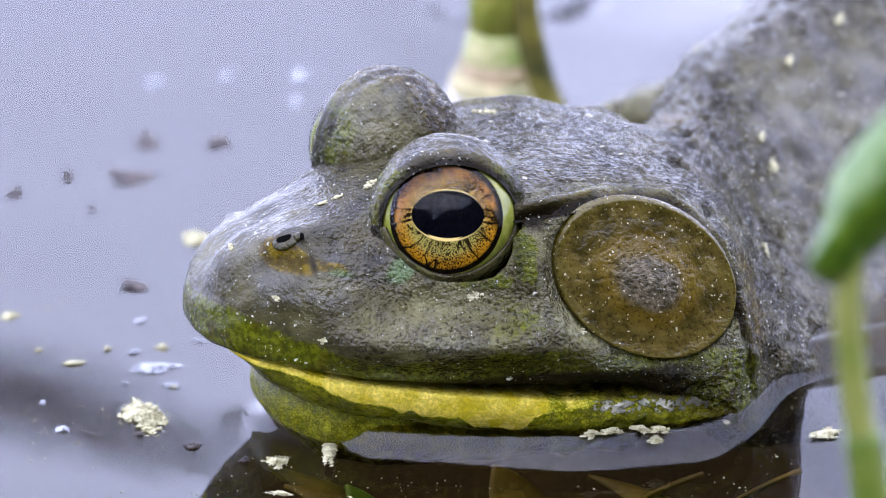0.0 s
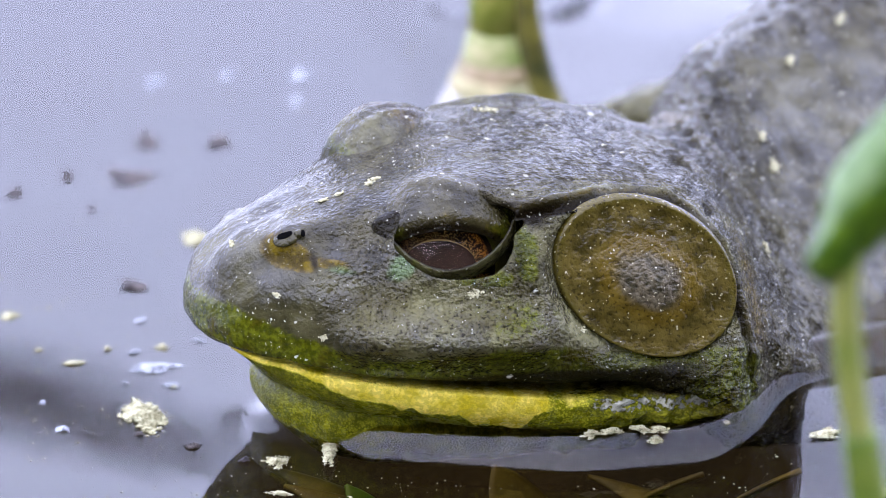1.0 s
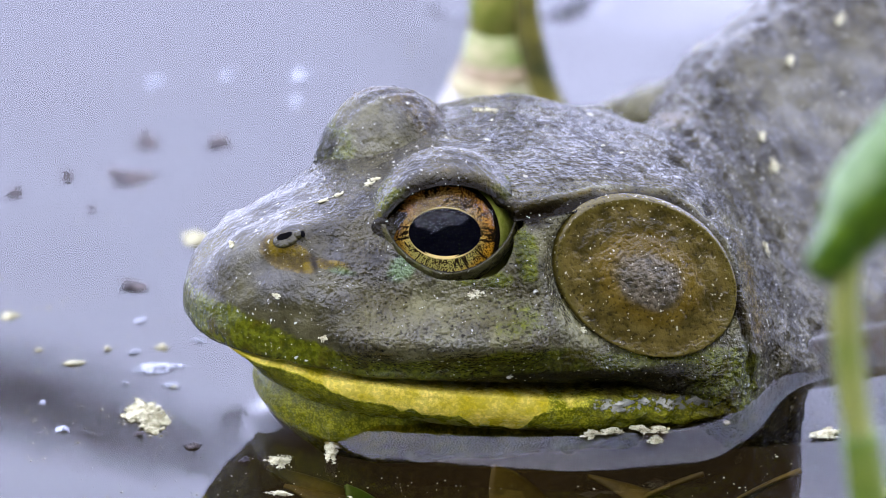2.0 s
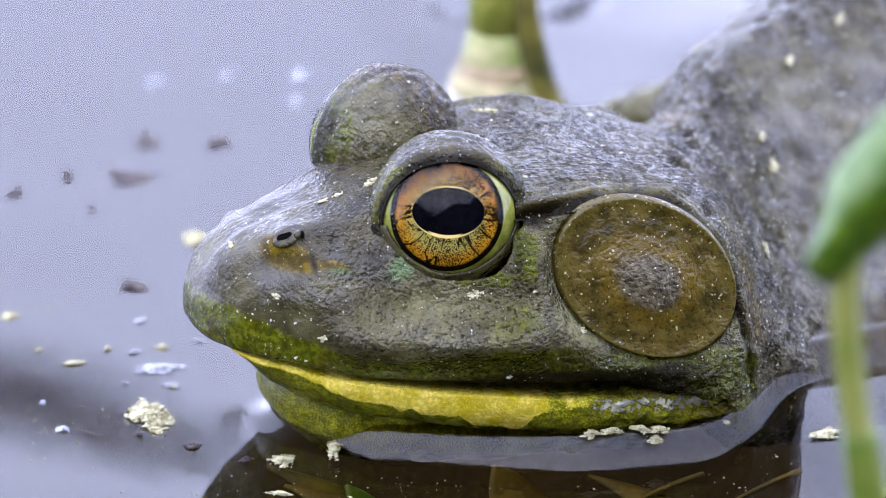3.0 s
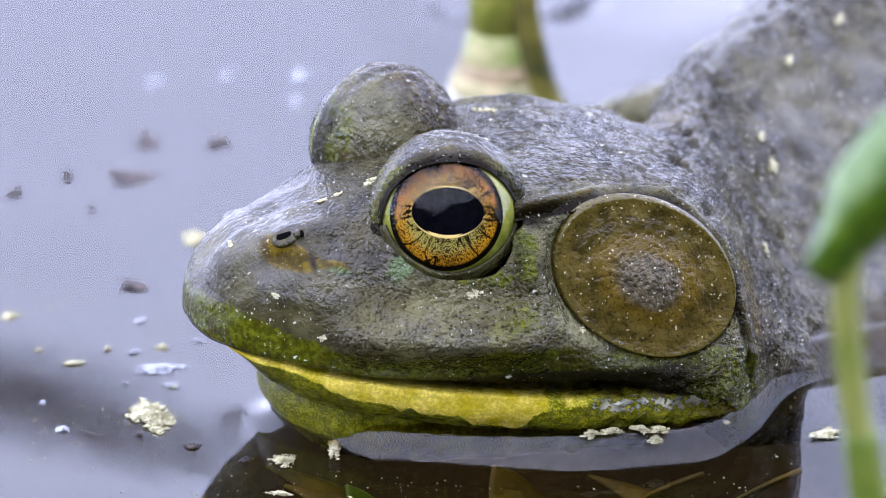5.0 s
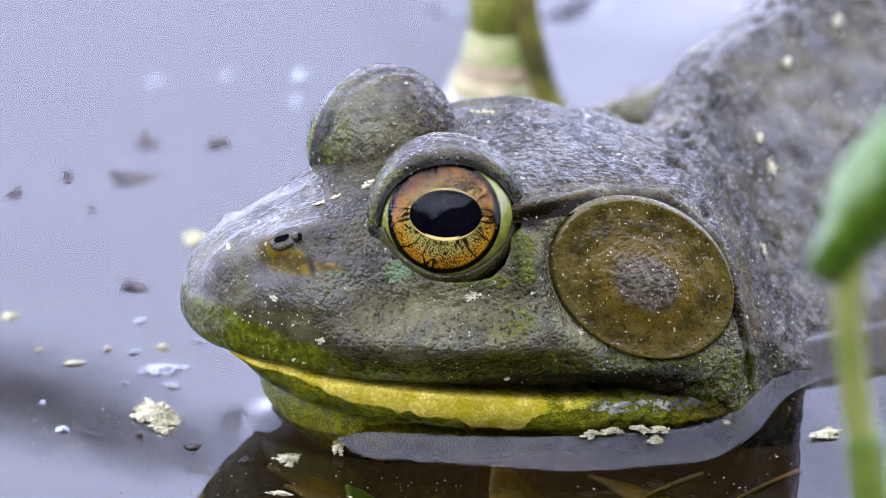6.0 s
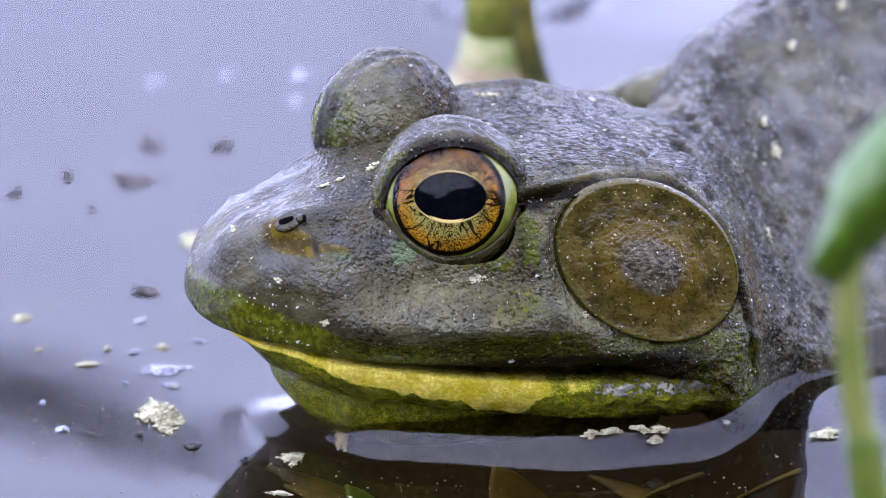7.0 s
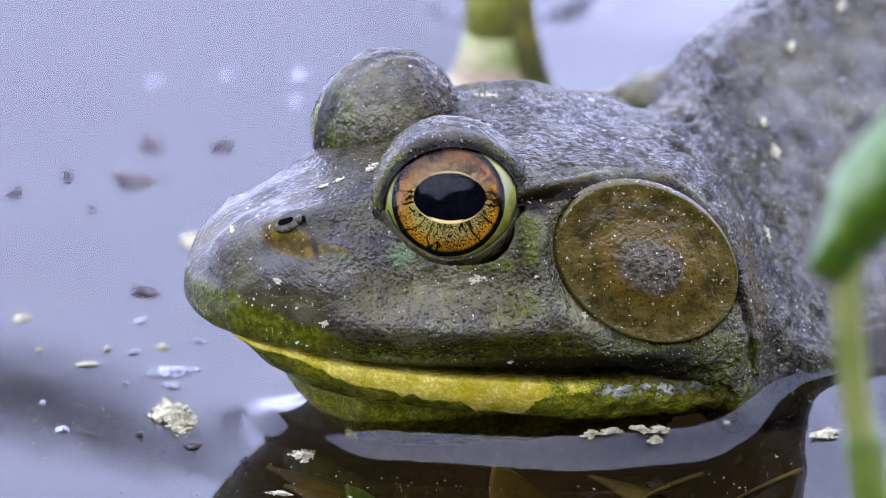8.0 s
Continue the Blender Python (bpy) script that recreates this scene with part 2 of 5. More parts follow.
def jaw_skin():
    """Yellow lower lip running into green-speckled throat skin."""
    k = Nodes("yellow_green_throat_skin")
    yellow = k.attr("yellow")
    wob = k.math("ADD", yellow, k.math("MULTIPLY", k.math("SUBTRACT", k.noise(500, 4), 0.5), 0.6))
    gold = k.mix(k.ramp(k.noise(420, 3), 0.35, 0.68), (0.54, 0.43, 0.018), (0.88, 0.70, 0.13))
    gold = k.mix(k.ramp(k.noise(2600, 2), 0.44, 0.60), k.mix(0.35, gold, (0.20, 0.20, 0.01)), gold)
    cell = k.cells(4200, vec=k.bend(0.0003, 2500.0))
    beads = k.math("ADD", k.math("MULTIPLY", k.ramp(cell, 0.75, 0.15), 0.22), k.math("MULTIPLY", k.noise(1400, 3), 0.8))
    green = k.mix(k.ramp(beads, 0.35, 0.68), (0.085, 0.090, 0.003), (0.24, 0.23, 0.012))
    green = k.mix(k.ramp(k.noise(170, 3), 0.36, 0.60), k.mix(0.6, green, (0.035, 0.036, 0.002)), green)
    lime = k.mix(k.ramp(beads, 0.36, 0.66), (0.14, 0.15, 0.004), (0.46, 0.42, 0.03))
    col = k.mix(k.ramp(wob, 0.28, 0.42), green, lime)
    col = k.mix(k.ramp(wob, 0.46, 0.60), col, gold)
    crust = k.ramp(k.math("ADD", k.attr("crust"), k.math("SUBTRACT", k.noise(1500, 3, 0.65), 0.5)), 0.54, 0.62)
    col = k.mix(crust, col, k.mix(k.ramp(k.noise(500, 3), 0.4, 0.6), (0.16, 0.16, 0.12), (0.34, 0.33, 0.25)))
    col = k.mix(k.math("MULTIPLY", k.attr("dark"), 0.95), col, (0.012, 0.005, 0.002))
    h = k.math("ADD", k.math("MULTIPLY", k.ramp(cell, 0.8, 0.1), 0.28), k.math("MULTIPLY", k.noise(900, 3), 0.4))
    n = k.bump(k.math("ADD", h, k.math("MULTIPLY", crust, 2.0)), 0.00020, 1.0)
    return k.principled(col, k.ramp(k.noise(600, 2), 0.4, 0.6, 0.2, 0.34), n, Specular_IOR_Level=0.12)


def plain(name, colour, other=None, rough=0.5, scale=900, relief=0.0001, **more):
    k = Nodes(name)
    n = k.noise(scale, 4)
    col = k.mix(k.ramp(n, 0.3, 0.7), colour, other or tuple(c * 0.7 for c in colour))
    return k.principled(col, rough, k.bump(n, relief, 0.7), **more)


def tympanum_skin():
    k = Nodes("eardrum_skin")
    r = k.attr("radius")
    wob = k.math("ADD", r, k.math("MULTIPLY", k.math("SUBTRACT", k.noise(330, 3), 0.5), 0.30))
    brown = k.mix(k.ramp(k.noise(420, 4), 0.32, 0.68), (0.026, 0.019, 0.003), (0.082, 0.060, 0.012))
    grey = k.mix(k.ramp(k.noise(1100, 3), 0.35, 0.65), (0.036, 0.030, 0.014), (0.105, 0.085, 0.050))
    col = k.mix(k.ramp(wob, 0.26, 0.44), grey, k.mix(0.6, brown, (0.095, 0.060, 0.005)))
    col = k.mix(k.ramp(wob, 0.48, 0.66), col, brown)
    col = k.mix(k.ramp(r, 0.86, 0.97), col, (0.062, 0.048, 0.007))
    # pits, with the shade inside them mixed into the base colour
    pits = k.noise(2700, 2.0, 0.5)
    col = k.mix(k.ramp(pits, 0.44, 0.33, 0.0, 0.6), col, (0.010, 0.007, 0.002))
    bent = k.bend(0.0007, 2600.0)
    specks = 0.0
    for scale, size, share in ((420, 0.08, 0.80), (1000, 0.11, 0.60), (1900, 0.15, 0.45)):
        spot = k.math("MULTIPLY", k.ramp(k.cells(scale, vec=bent), size * 1.3, size * 0.8), k.ramp(k.cells(scale, vec=bent, outs=1), share, share + 0.02))
        specks = k.math("MAXIMUM", specks, spot)
    col = k.mix(k.math("MULTIPLY", specks, 0.85), col, (0.42, 0.38, 0.24))
    h = k.math("ADD", k.math("MULTIPLY", k.noise(1100, 3), 0.6), k.math("MULTIPLY", pits, k.ramp(wob, 0.5, 0.2, 0.7, 1.8)))
    return k.principled(col, 0.2, k.bump(h, 0.0002, 1.0), Specular_IOR_Level=0.26)


def iris_material():
    """Gold flakes on black, coppery above and greenish gold below, with dark radial veins."""
    k = Nodes("gold_flecked_iris")
    ang, rad, up = k.attr("angle"), k.attr("radius"), k.attr("up")
    flakes = k.noise(7800, 1.0, 0.5)
    flakes = k.math("ADD", flakes, k.math("MULTIPLY", k.math("SUBTRACT", k.noise(520, 2), 0.5), 0.36))
    copper = k.mix(k.ramp(rad, 0.60, 0.86), (0.62, 0.40, 0.12), (0.52, 0.22, 0.025))
    golden = k.mix(k.ramp(rad, 0.60, 0.84), (0.22, 0.19, 0.045), (0.40, 0.20, 0.012))
    metal = k.mix(k.ramp(up, -0.25, 0.2), golden, copper)
    thr = k.ramp(up, -0.40, 0.1, 0.465, 0.54)
    keep = k.ramp(k.math("SUBTRACT", flakes, thr), -0.015, 0.02)
    col = k.mix(keep, (0.010, 0.006, 0.002), metal)
    veins = k.add("ShaderNodeCombineXYZ", 0, X=k.math("MULTIPLY", ang, 2.4), Y=k.math("MULTIPLY", rad, 0.9), Z=3.0)
    vn = k.noise(1.0, 2, 0.5, vec=veins, distortion=0.4)
    line = k.ramp(k.math("ABSOLUTE", k.math("SUBTRACT", vn, 0.5)), 0.010, 0.034)
    col = k.mix(line, (0.008, 0.005, 0.002), col)
    col = k.mix(k.ramp(rad, 0.875, 0.925), col, (0.004, 0.003, 0.002))
    col = k.mix(k.ramp(k.attr("rim"), 0.11, 0.06), col, (0.60, 0.45, 0.16))
    return k.principled(col, 0.4, k.bump(keep, 0.00003, 0.6), Specular_IOR_Level=0.0)


def clear_material(name, tint=(1, 1, 1), ior=1.37, rough=0.0, relief=None):
    """A clear wet film: it lets the light straight through and mirrors by Fresnel's law."""
    k = Nodes(name)
    normal = k.bump(k.noise(relief[0], 3), relief[1], 1.0) if relief else None
    fres = k.add("ShaderNodeFresnel", 0, IOR=ior, Normal=normal)
    clear = k.add("ShaderNodeBsdfTransparent", 0, Color=(*tint, 1))
    gloss = k.add("ShaderNodeBsdfAnisotropic", 0, Color=(1, 1, 1, 1), Roughness=rough, Normal=normal)
    mixed = k.add("ShaderNodeMixShader", 0, i0=fres, i1=clear, i2=gloss)
    k.t.links.new(mixed, k.out.inputs[0])
    return k.m


def film_material():
    k = Nodes("translucent_eye_film")
    thick = k.attr("thick")
    clear = k.add("ShaderNodeBsdfTransparent", 0, Color=k.mix(thick, (1, 1, 1), (0.92, 0.87, 0.83)))
    milk = k.add("ShaderNodeBsdfPrincipled", 0, Base_Color=(0.32, 0.18, 0.12, 1), Roughness=0.25)
    mixed = k.add("ShaderNodeMixShader", 0, i0=k.math("MULTIPLY", thick, k.ramp(k.noise(300, 3), 0.3, 0.7, 0.06, 0.13)), i1=clear, i2=milk)
    k.t.links.new(mixed, k.out.inputs[0])
    return k.m


FILM = film_material()
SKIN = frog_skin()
JAW = jaw_skin()
EARDRUM = tympanum_skin()
IRIS = iris_material()
BLACK = plain("pupil_black", (0.002, 0.002, 0.003), (0.001, 0.001, 0.002), 0.5, Specular_IOR_Level=0.0)
NOSTRIL = plain("nostril_dark", (0.003, 0.003, 0.003), (0.002, 0.002, 0.002), 0.6, Specular_IOR_Level=0.0)
SCLERA = plain("yellow_green_eye_white", (0.15, 0.17, 0.018), (0.26, 0.27, 0.05), 0.2, 900)
CORNEA = clear_material("clear_cornea", ior=1.21)
WATER = clear_material("pond_water", (0.72, 0.64, 0.42), 1.333, 0.0)
MUD = plain("pond_mud", (0.003, 0.0016, 0.0004), (0.010, 0.0055, 0.0012), 0.9, 60, 0.002, Specular_IOR_Level=0.1)
SCUM = plain("pale_scum", (0.56, 0.53, 0.34), (0.24, 0.22, 0.12), 0.85, 900, 0.0003, Specular_IOR_Level=0.15)
GREY_BIT = plain("grey_debris", (0.03, 0.03, 0.032), (0.16, 0.13, 0.12), 0.7, 700, 0.0003)
LEAF = plain("young_green_leaf", (0.030, 0.075, 0.003), (0.085, 0.15, 0.008), 0.38, 420, 0.0002, Specular_IOR_Level=0.25)
LEAF_TOP = plain("waxy_leaf_top", (0.075, 0.135, 0.035), (0.15, 0.22, 0.085), 0.35, 420, 0.0002, Specular_IOR_Level=0.3)
STEM = plain("yellow_green_stem", (0.065, 0.12, 0.004), (0.12, 0.16, 0.015), 0.4, 120, 0.0003)
STEM_PALE = plain("pale_stem", (0.12, 0.16, 0.015), (0.22, 0.23, 0.05), 0.4, 160, 0.0003)
STEM_DARK = plain("dark_olive_leaf", (0.025, 0.03, 0.003), (0.16, 0.14, 0.02), 0.5, 240, 0.0003)
SHEATH_PALE = plain("whitish_sheath", (0.40, 0.38, 0.36), (0.26, 0.24, 0.15), 0.45, 170, 0.0003)
SHEATH_TAN = plain("cream_sheath", (0.38, 0.28, 0.17), (0.20, 0.17, 0.07), 0.5, 260, 0.0003)
SHOOT_GREEN = plain("fresh_shoot_green", (0.24, 0.30, 0.03), (0.44, 0.42, 0.10), 0.45, 420, 0.0003, Specular_IOR_Level=0.25)
SHEATH_LIGHT = plain("pale_green_sheath", (0.17, 0.24, 0.05), (0.46, 0.42, 0.22), 0.45, 260, 0.0003, Specular_IOR_Level=0.25)
SHEATH_CREAM = plain("cream_band", (0.46, 0.38, 0.20), (0.22, 0.22, 0.10), 0.5, 260, 0.0003)
SCUM_BLUE = plain("bluish_scum", (0.46, 0.48, 0.52), (0.24, 0.25, 0.28), 0.7, 1500, 0.0003)
DRY = plain("dead_reed", (0.07, 0.06, 0.05), (0.12, 0.10, 0.07), 0.8, 90, 0.0005)
WOODS = plain("dark_foliage", (0.010, 0.015, 0.005), (0.025, 0.034, 0.012), 0.9, 1.5, 0.1, Specular_IOR_Level=0.1)
WEED_GREEN = plain("sunken_green_leaf", (0.02, 0.06, 0.002), (0.05, 0.10, 0.004), 0.5, 150, 0.0003)
WEED = plain("brown_weed", (0.030, 0.020, 0.002), (0.095, 0.068, 0.008), 0.6, 200, 0.0003)


# ---------------------------------------------------------------- water and bed
LEVEL = -4.7


def outline_half(a):
    """Half the width of the frog where it meets the water, rounded off at the chin."""
    w = profile(HALF_WIDTH, np.minimum(a, 12)) - 0.6 - 3.8 * smooth(a, -14, 6) - 0.6 * smooth(-a, 24, 30)
    return w * np.sqrt(np.clip(1 - np.clip((a - 2.0) / 12.4, 0, 1) ** 3.6, 0, 1))


OUTLINE_A = np.concatenate([np.linspace(-96, -40, 200), np.linspace(-39.9, 8, 440), 14.4 - 6.4 * np.linspace(1, 0, 240)[1:] ** 2])
OUTLINE = np.concatenate([np.stack([OUTLINE_A, s * outline_half(OUTLINE_A) * (far_share(OUTLINE_A) if s < 0 else 1) + profile(SHIFT, OUTLINE_A)], -1) for s in (1, -1)])


def plan_gap(x, y):
    """How far outside the frog's outline in plan a point (frog's axes, mm) lies; inside it is 0."""
    x, y = np.asarray(x, dtype=float), np.asarray(y, dtype=float)
    gap = np.full(len(x), 200.0)
    close = np.nonzero((np.abs(x + 30) < 130) & (np.abs(y) < 130))[0]
    for outline, within in ((OUTLINE[::4], 200.0), (OUTLINE, 9.0)):
        close = close[gap[close] <= within]
        for part_ in np.array_split(close, max(1, len(close) // 6000)):
            gap[part_] = np.sqrt(((x[part_, None] - outline[:, 0]) ** 2 + (y[part_, None] - outline[:, 1]) ** 2).min(1))
    a = np.clip(x, -96, 14.4)
    off = y - profile(SHIFT, a)
    inside = (np.abs(off) < outline_half(a) * np.where(off < 0, far_share(a), 1)) & (x > -96) & (x < 14.4)
    return np.where(inside, 0.0, gap)


YAW = radians(196.2)
FROG_AT = np.array([-3.1, 18.75])


def water_height(X, Y):
    """The water's height in mm at world x and y in mm: flat, drawn up in a rim where it wets the frog."""
    dx, dy = X - FROG_AT[0], Y - FROG_AT[1]
    fx = dx * math.cos(YAW) + dy * math.sin(YAW)
    fy = -dx * math.sin(YAW) + dy * math.cos(YAW)
    gap = np.maximum(plan_gap(fx, fy), 0)
    flat = np.stack([X, Y, 0 * X], -1)
    reach = 2.3 + 0.4 * vnoise(flat, 0.12, 41)
    height = 3.0 - 1.7 * smooth(fx, 6, 13)
    near = smooth(fy, -6, 2)
    rim = height * near * np.clip(1 - gap / reach, 0, 1) ** 1.3 + 0.15 * np.exp(-gap / 3) + smooth(-fx, 22, 37) * (6.8 * np.exp(-gap / 17) - 3.1 * np.exp(-gap / 6))
    rim = rim + 0.045 * np.exp(-gap / 4) * near * smooth(6 - fx, 0, 6) * vnoise(np.stack([fx * 0.12, gap * 1.5, 0 * gap], -1), 1.0, 44)
    ripple = np.exp(-np.hypot(X, Y - 20) / 120) * (0.05 * vnoise(flat, 1 / 22, 3) + 0.006 * np.exp(-gap / 10) * np.sin(gap * 1.1 - 1.0))
    ring = np.hypot(X - 7.2, Y - 128.0)
    arc = 0.25 + 0.75 * smooth(X - 7.2, 2.0, 6.5)
    ripple = ripple + arc * 0.8 * np.exp(-((ring - 8.0) / 0.6) ** 2) - 0.2 * np.exp(-((ring - 9.7) / 1.0) ** 2) * arc
    return LEVEL + rim + ripple


def build_water():
    fine = np.arange(-70, 110.1, 0.4)
    grow = 2.0 ** np.arange(0, 18.5, 0.5) * 1.0
    xs = np.concatenate([-70 - np.cumsum(grow)[::-1], fine, 110 + np.cumsum(grow)])
    finey = np.arange(-60, 140.1, 0.4)
    ys = np.concatenate([-60 - np.cumsum(grow)[::-1], finey, 140 + np.cumsum(grow)])
    X, Y = (g.ravel() for g in np.meshgrid(xs, ys, indexing="ij"))
    v = np.stack([X, Y, water_height(X, Y)], -1) * MM
    ob = mesh_object("water", v, grid_faces(len(xs), len(ys), closed=False, flip=True), WATER)
    ob.visible_shadow = False
    tagged(ob, "still lavender-grey pond water mirroring an overcast sky", "water", kind="structure")


build_water()

bed = mesh_object("ground", [(-800, -800, -0.09), (800, -800, -0.09), (800, 800, -0.09), (-800, 800, -0.09)], [(0, 1, 2, 3)], MUD)
tagged(bed, "dark brown muddy pond bed under the water", "ground", kind="structure")


# ---------------------------------------------------------------- the frog
frog = new("bullfrog")
frog.matrix_world = pose(FROG_AT[0] * MM, FROG_AT[1] * MM, 0, 0, 0, 196.2)
tagged(frog, "wet olive-brown bullfrog with a yellow lower lip resting in pond water", "frog")

EYE_AT = {1: np.array([-1.2, 9.5, 18.8]), -1: np.array([0.2, -10.0, 19.3])}
EYE_GAZE = {1: (0.22, 0.90, 0.30), -1: (0.42, 0.84, 0.27)}
FOLD = spline([(-6.6, 20.3), (-8.4, 20.65), (-11.2, 20.9), (-14.9, 21.1), (-18.2, 20.9), (-21.1, 20.1), (-23.4, 19.0), (-25.0, 17.5),
               (-26.4, 15.5), (-27.4, 12.9), (-28.0, 10.6), (-28.5, 7.5), (-29.0, 4.5), (-29.4, 2.0)], 4)
EAR_C, EAR_R, EAR_TILT = (-18.8, 13.6), (9.3, 7.7), 0.22
LIP_GREEN = np.array([(24, 10.8), (20.5, 10.8), (17.9, 9.9), (15.2, 8.9), (11.4, 8.0), (6.2, 7.2), (1.1, 8.0), (-4.2, 8.6), (-9.7, 8.2), (-15, 7), (-22, 7.5), (-27, 5), (-30, 0), (-99, -9)])


CANTHUS = spline([(5.4, 19.9), (9.2, 18.7), (12.9, 17.6), (16.0, 16.6), (18.8, 15.2), (21.4, 12.8), (22.5, 10.9)], 4)


def fold_distance(q):
    """Distance in space to the fold on the flank nearer to each point, its side (+ towards the eardrum) and the share along it."""
    x, y, z = q.T
    _, side, along = path_distance(x, z, FOLD)
    pts = np.array([(px, float(half_width_at(np.array([px]), np.array([pz]))[0]), pz) for px, pz in FOLD])
    best = np.full(len(q), 1e9)
    mirrored = np.stack([x, np.abs(y), z], -1)
    close = (x < 0) & (x > -36)
    for k in range(len(pts) - 1):
        a, b = pts[k], pts[k + 1]
        t = np.clip(((mirrored[close] - a) @ (b - a)) / ((b - a) @ (b - a)), 0, 1)
        best[close] = np.minimum(best[close], np.linalg.norm(mirrored[close] - a - t[:, None] * (b - a), axis=1))
    return best, side, along


def ear_plane(z):
    """How far out the eardrum lies at a height, in mm."""
    return 19.7 - 0.285 * (z - 6.1)


def build_trunk():
    head = TIP - np.linspace(0.02, 1, 560) ** 1.35 * (TIP + 46)
    rear = np.linspace(-46, -98, 90)[1:]
    a = np.concatenate([head, rear])
    th = np.linspace(0, 2 * math.pi, 440, endpoint=False)
    A, T = np.meshgrid(a, th, indexing="ij")
    p = loft(A.ravel(), T.ravel()).reshape(len(a), len(th), 3)
    du = np.gradient(p, axis=0)
    dv = np.roll(p, -1, 1) - np.roll(p, 1, 1)
    nrm = np.cross(du, dv)
    nrm /= np.linalg.norm(nrm, axis=-1, keepdims=True) + 1e-9
    q, n = p.reshape(-1, 3), nrm.reshape(-1, 3)
    x, y, z = q.T
    ay = np.abs(y)
    up = np.clip(n[:, 2], 0, 1)
    d = np.zeros(len(q))
    # low mounds over the eyes, a carved seat for each eyeball
    d += 0.9 * np.exp(-((x + 1.5) ** 2 + (ay - 8.5) ** 2) / 30) * up
    # fold over the eardrum: a ridge with a groove inside it
    dist, side, along = fold_distance(q)
    flank = smooth(ay, 8, 11)
    signed = dist * side
    d += flank * (0.45 * np.exp(-((signed + 0.85) / 0.6) ** 2) - (1.0 - 0.35 * smooth(along, 0.35, 0.6) - 0.45 * smooth(along, 0.75, 0.92)) * np.exp(-((signed - 0.15) / 0.5) ** 2))
    # cheek swelling above the lip, dip in front of the eye
    cheek = smooth(ay, 6, 10) * smooth(x, -12, -5) * smooth(14 - x, 0, 6)
    d += cheek * (2.2 * np.exp(-((z - 9.4) / 2.1) ** 2) - 0.4 * np.exp(-((z - 13.4) / 1.5) ** 2))
    d -= 0.8 * np.exp(-((x - 8) / 3.5) ** 2 - ((z - 15.5) / 2.5) ** 2) * smooth(ay, 6, 9)
    # the edge between the snout's flat top and its side
    canthus, above, _ = path_distance(x, z, CANTHUS)
    canthus = canthus * -above
    d += np.where(y > 0, 1, 0.25) * smooth(ay, 0.6, 2.0) * smooth(x, 4, 7) * smooth(22.2 - x, 0, 2) * up * (0.55 * np.exp(-(canthus / 0.55) ** 2) - 0.35 * np.exp(-((canthus - 1.5) / 0.9) ** 2))
    # nostril mounds
    d += 0.6 * np.exp(-((x - 14.3) ** 2 + (y - 6.2) ** 2) / 2.2) * smooth(z, 12, 14)
    d += 0.5 * np.exp(-((x - 17.0) ** 2 + (y + 5.4) ** 2) / 0.8) * smooth(z, 11, 13)
    d -= 0.5 * np.exp(-((x - 13.5) / 4) ** 2) * smooth(-y, 2, 5) * smooth(z, 12, 15)
    # warts on the back, fine swellings elsewhere
    back = smooth(-x, 6, 34) * np.maximum(smooth(z, 8, 16), smooth(-x, 30, 37))
    w1 = np.where(x < -33, vnoise(q, 0.62, 5), vnoise(q * [0.75, 0.75, 1.3], 0.36, 5))
    w2, w3 = vnoise(q * [0.75, 0.75, 1.3], 0.75, 6), vnoise(q, 1.7, 7)
    wart = w1 * 0.75 + w2 * 0.5
    dip = smooth(-wart, 0.28, 0.62)
    d += back * (0.30 * np.clip(wart, 0, 1) - (0.5 - 0.2 * smooth(-x, 30, 38)) * dip + 0.10 * w3) + 0.10 * w2 + 0.035 * w3 * smooth(14 - x, 0, 5)
    d += 0.6 * back * vnoise(q, 0.09, 8)
    # granules behind the corner of the mouth
    corner = smooth(-x, 17, 22) * smooth(x, -33, -29) * smooth(8.5 - z, 0, 3) * smooth(ay, 10, 13)
    d += corner * (0.45 * vnoise(q, 0.8, 14) + 0.22 * vnoise(q, 1.7, 15))
    # a flat seat for the eardrum
    er = np.hypot((x - EAR_C[0]) / EAR_R[0], (z - EAR_C[1] - EAR_TILT * (x - EAR_C[0])) / EAR_R[1])
    seat = smooth(er, 1.0, 0.93) * flank
    d = d * (1 - seat) - 0.5 * seat
    q = q + n * d[:, None]
    dished = smooth(er, 1.2, 0.98) * flank * (y > 0) * smooth(signed, -0.4, 0.4)
    q[:, 1] += dished * (np.sign(y) * (ear_plane(q[:, 2]) - 0.9 * smooth(er, 1.02, 0.97)) - q[:, 1])
    dark_rims = np.zeros(len(q))
    # round seats into which the eyeballs fit
    for sgn in (1, -1):
        ray = q - EYE_AT[sgn]
        far = np.linalg.norm(ray, axis=1)
        gaze = np.array(EYE_GAZE[sgn]) * [1, sgn, 1]
        ang = np.degrees(np.arccos(np.clip(ray @ gaze / np.linalg.norm(gaze) / far, -1, 1)))
        ang += 4 * smooth(-ray[:, 2] / far, -0.5, 0.0) + 18 * smooth(-ray[:, 2] / far, 0.05, 0.5) + 16 * smooth(-ray[:, 0] / far, 0.2, 0.65) * smooth(-ray[:, 2] / far, -0.25, 0.15)
        inside = smooth(ang, 66, 60) * (far < 13)
        # the near seat is a pocket behind the globe, roomy below, so that the globe can sink into it
        axis = gaze / np.linalg.norm(gaze)
        side = ray - (ray @ axis)[:, None] * axis
        side /= np.linalg.norm(side, axis=1, keepdims=True) + 1e-9
        round_to = np.radians(180 - np.minimum(ang, 64) / 64 * 110)
        below = (sgn > 0) * smooth(-side[:, 2], -0.5, 0.1)[:, None]
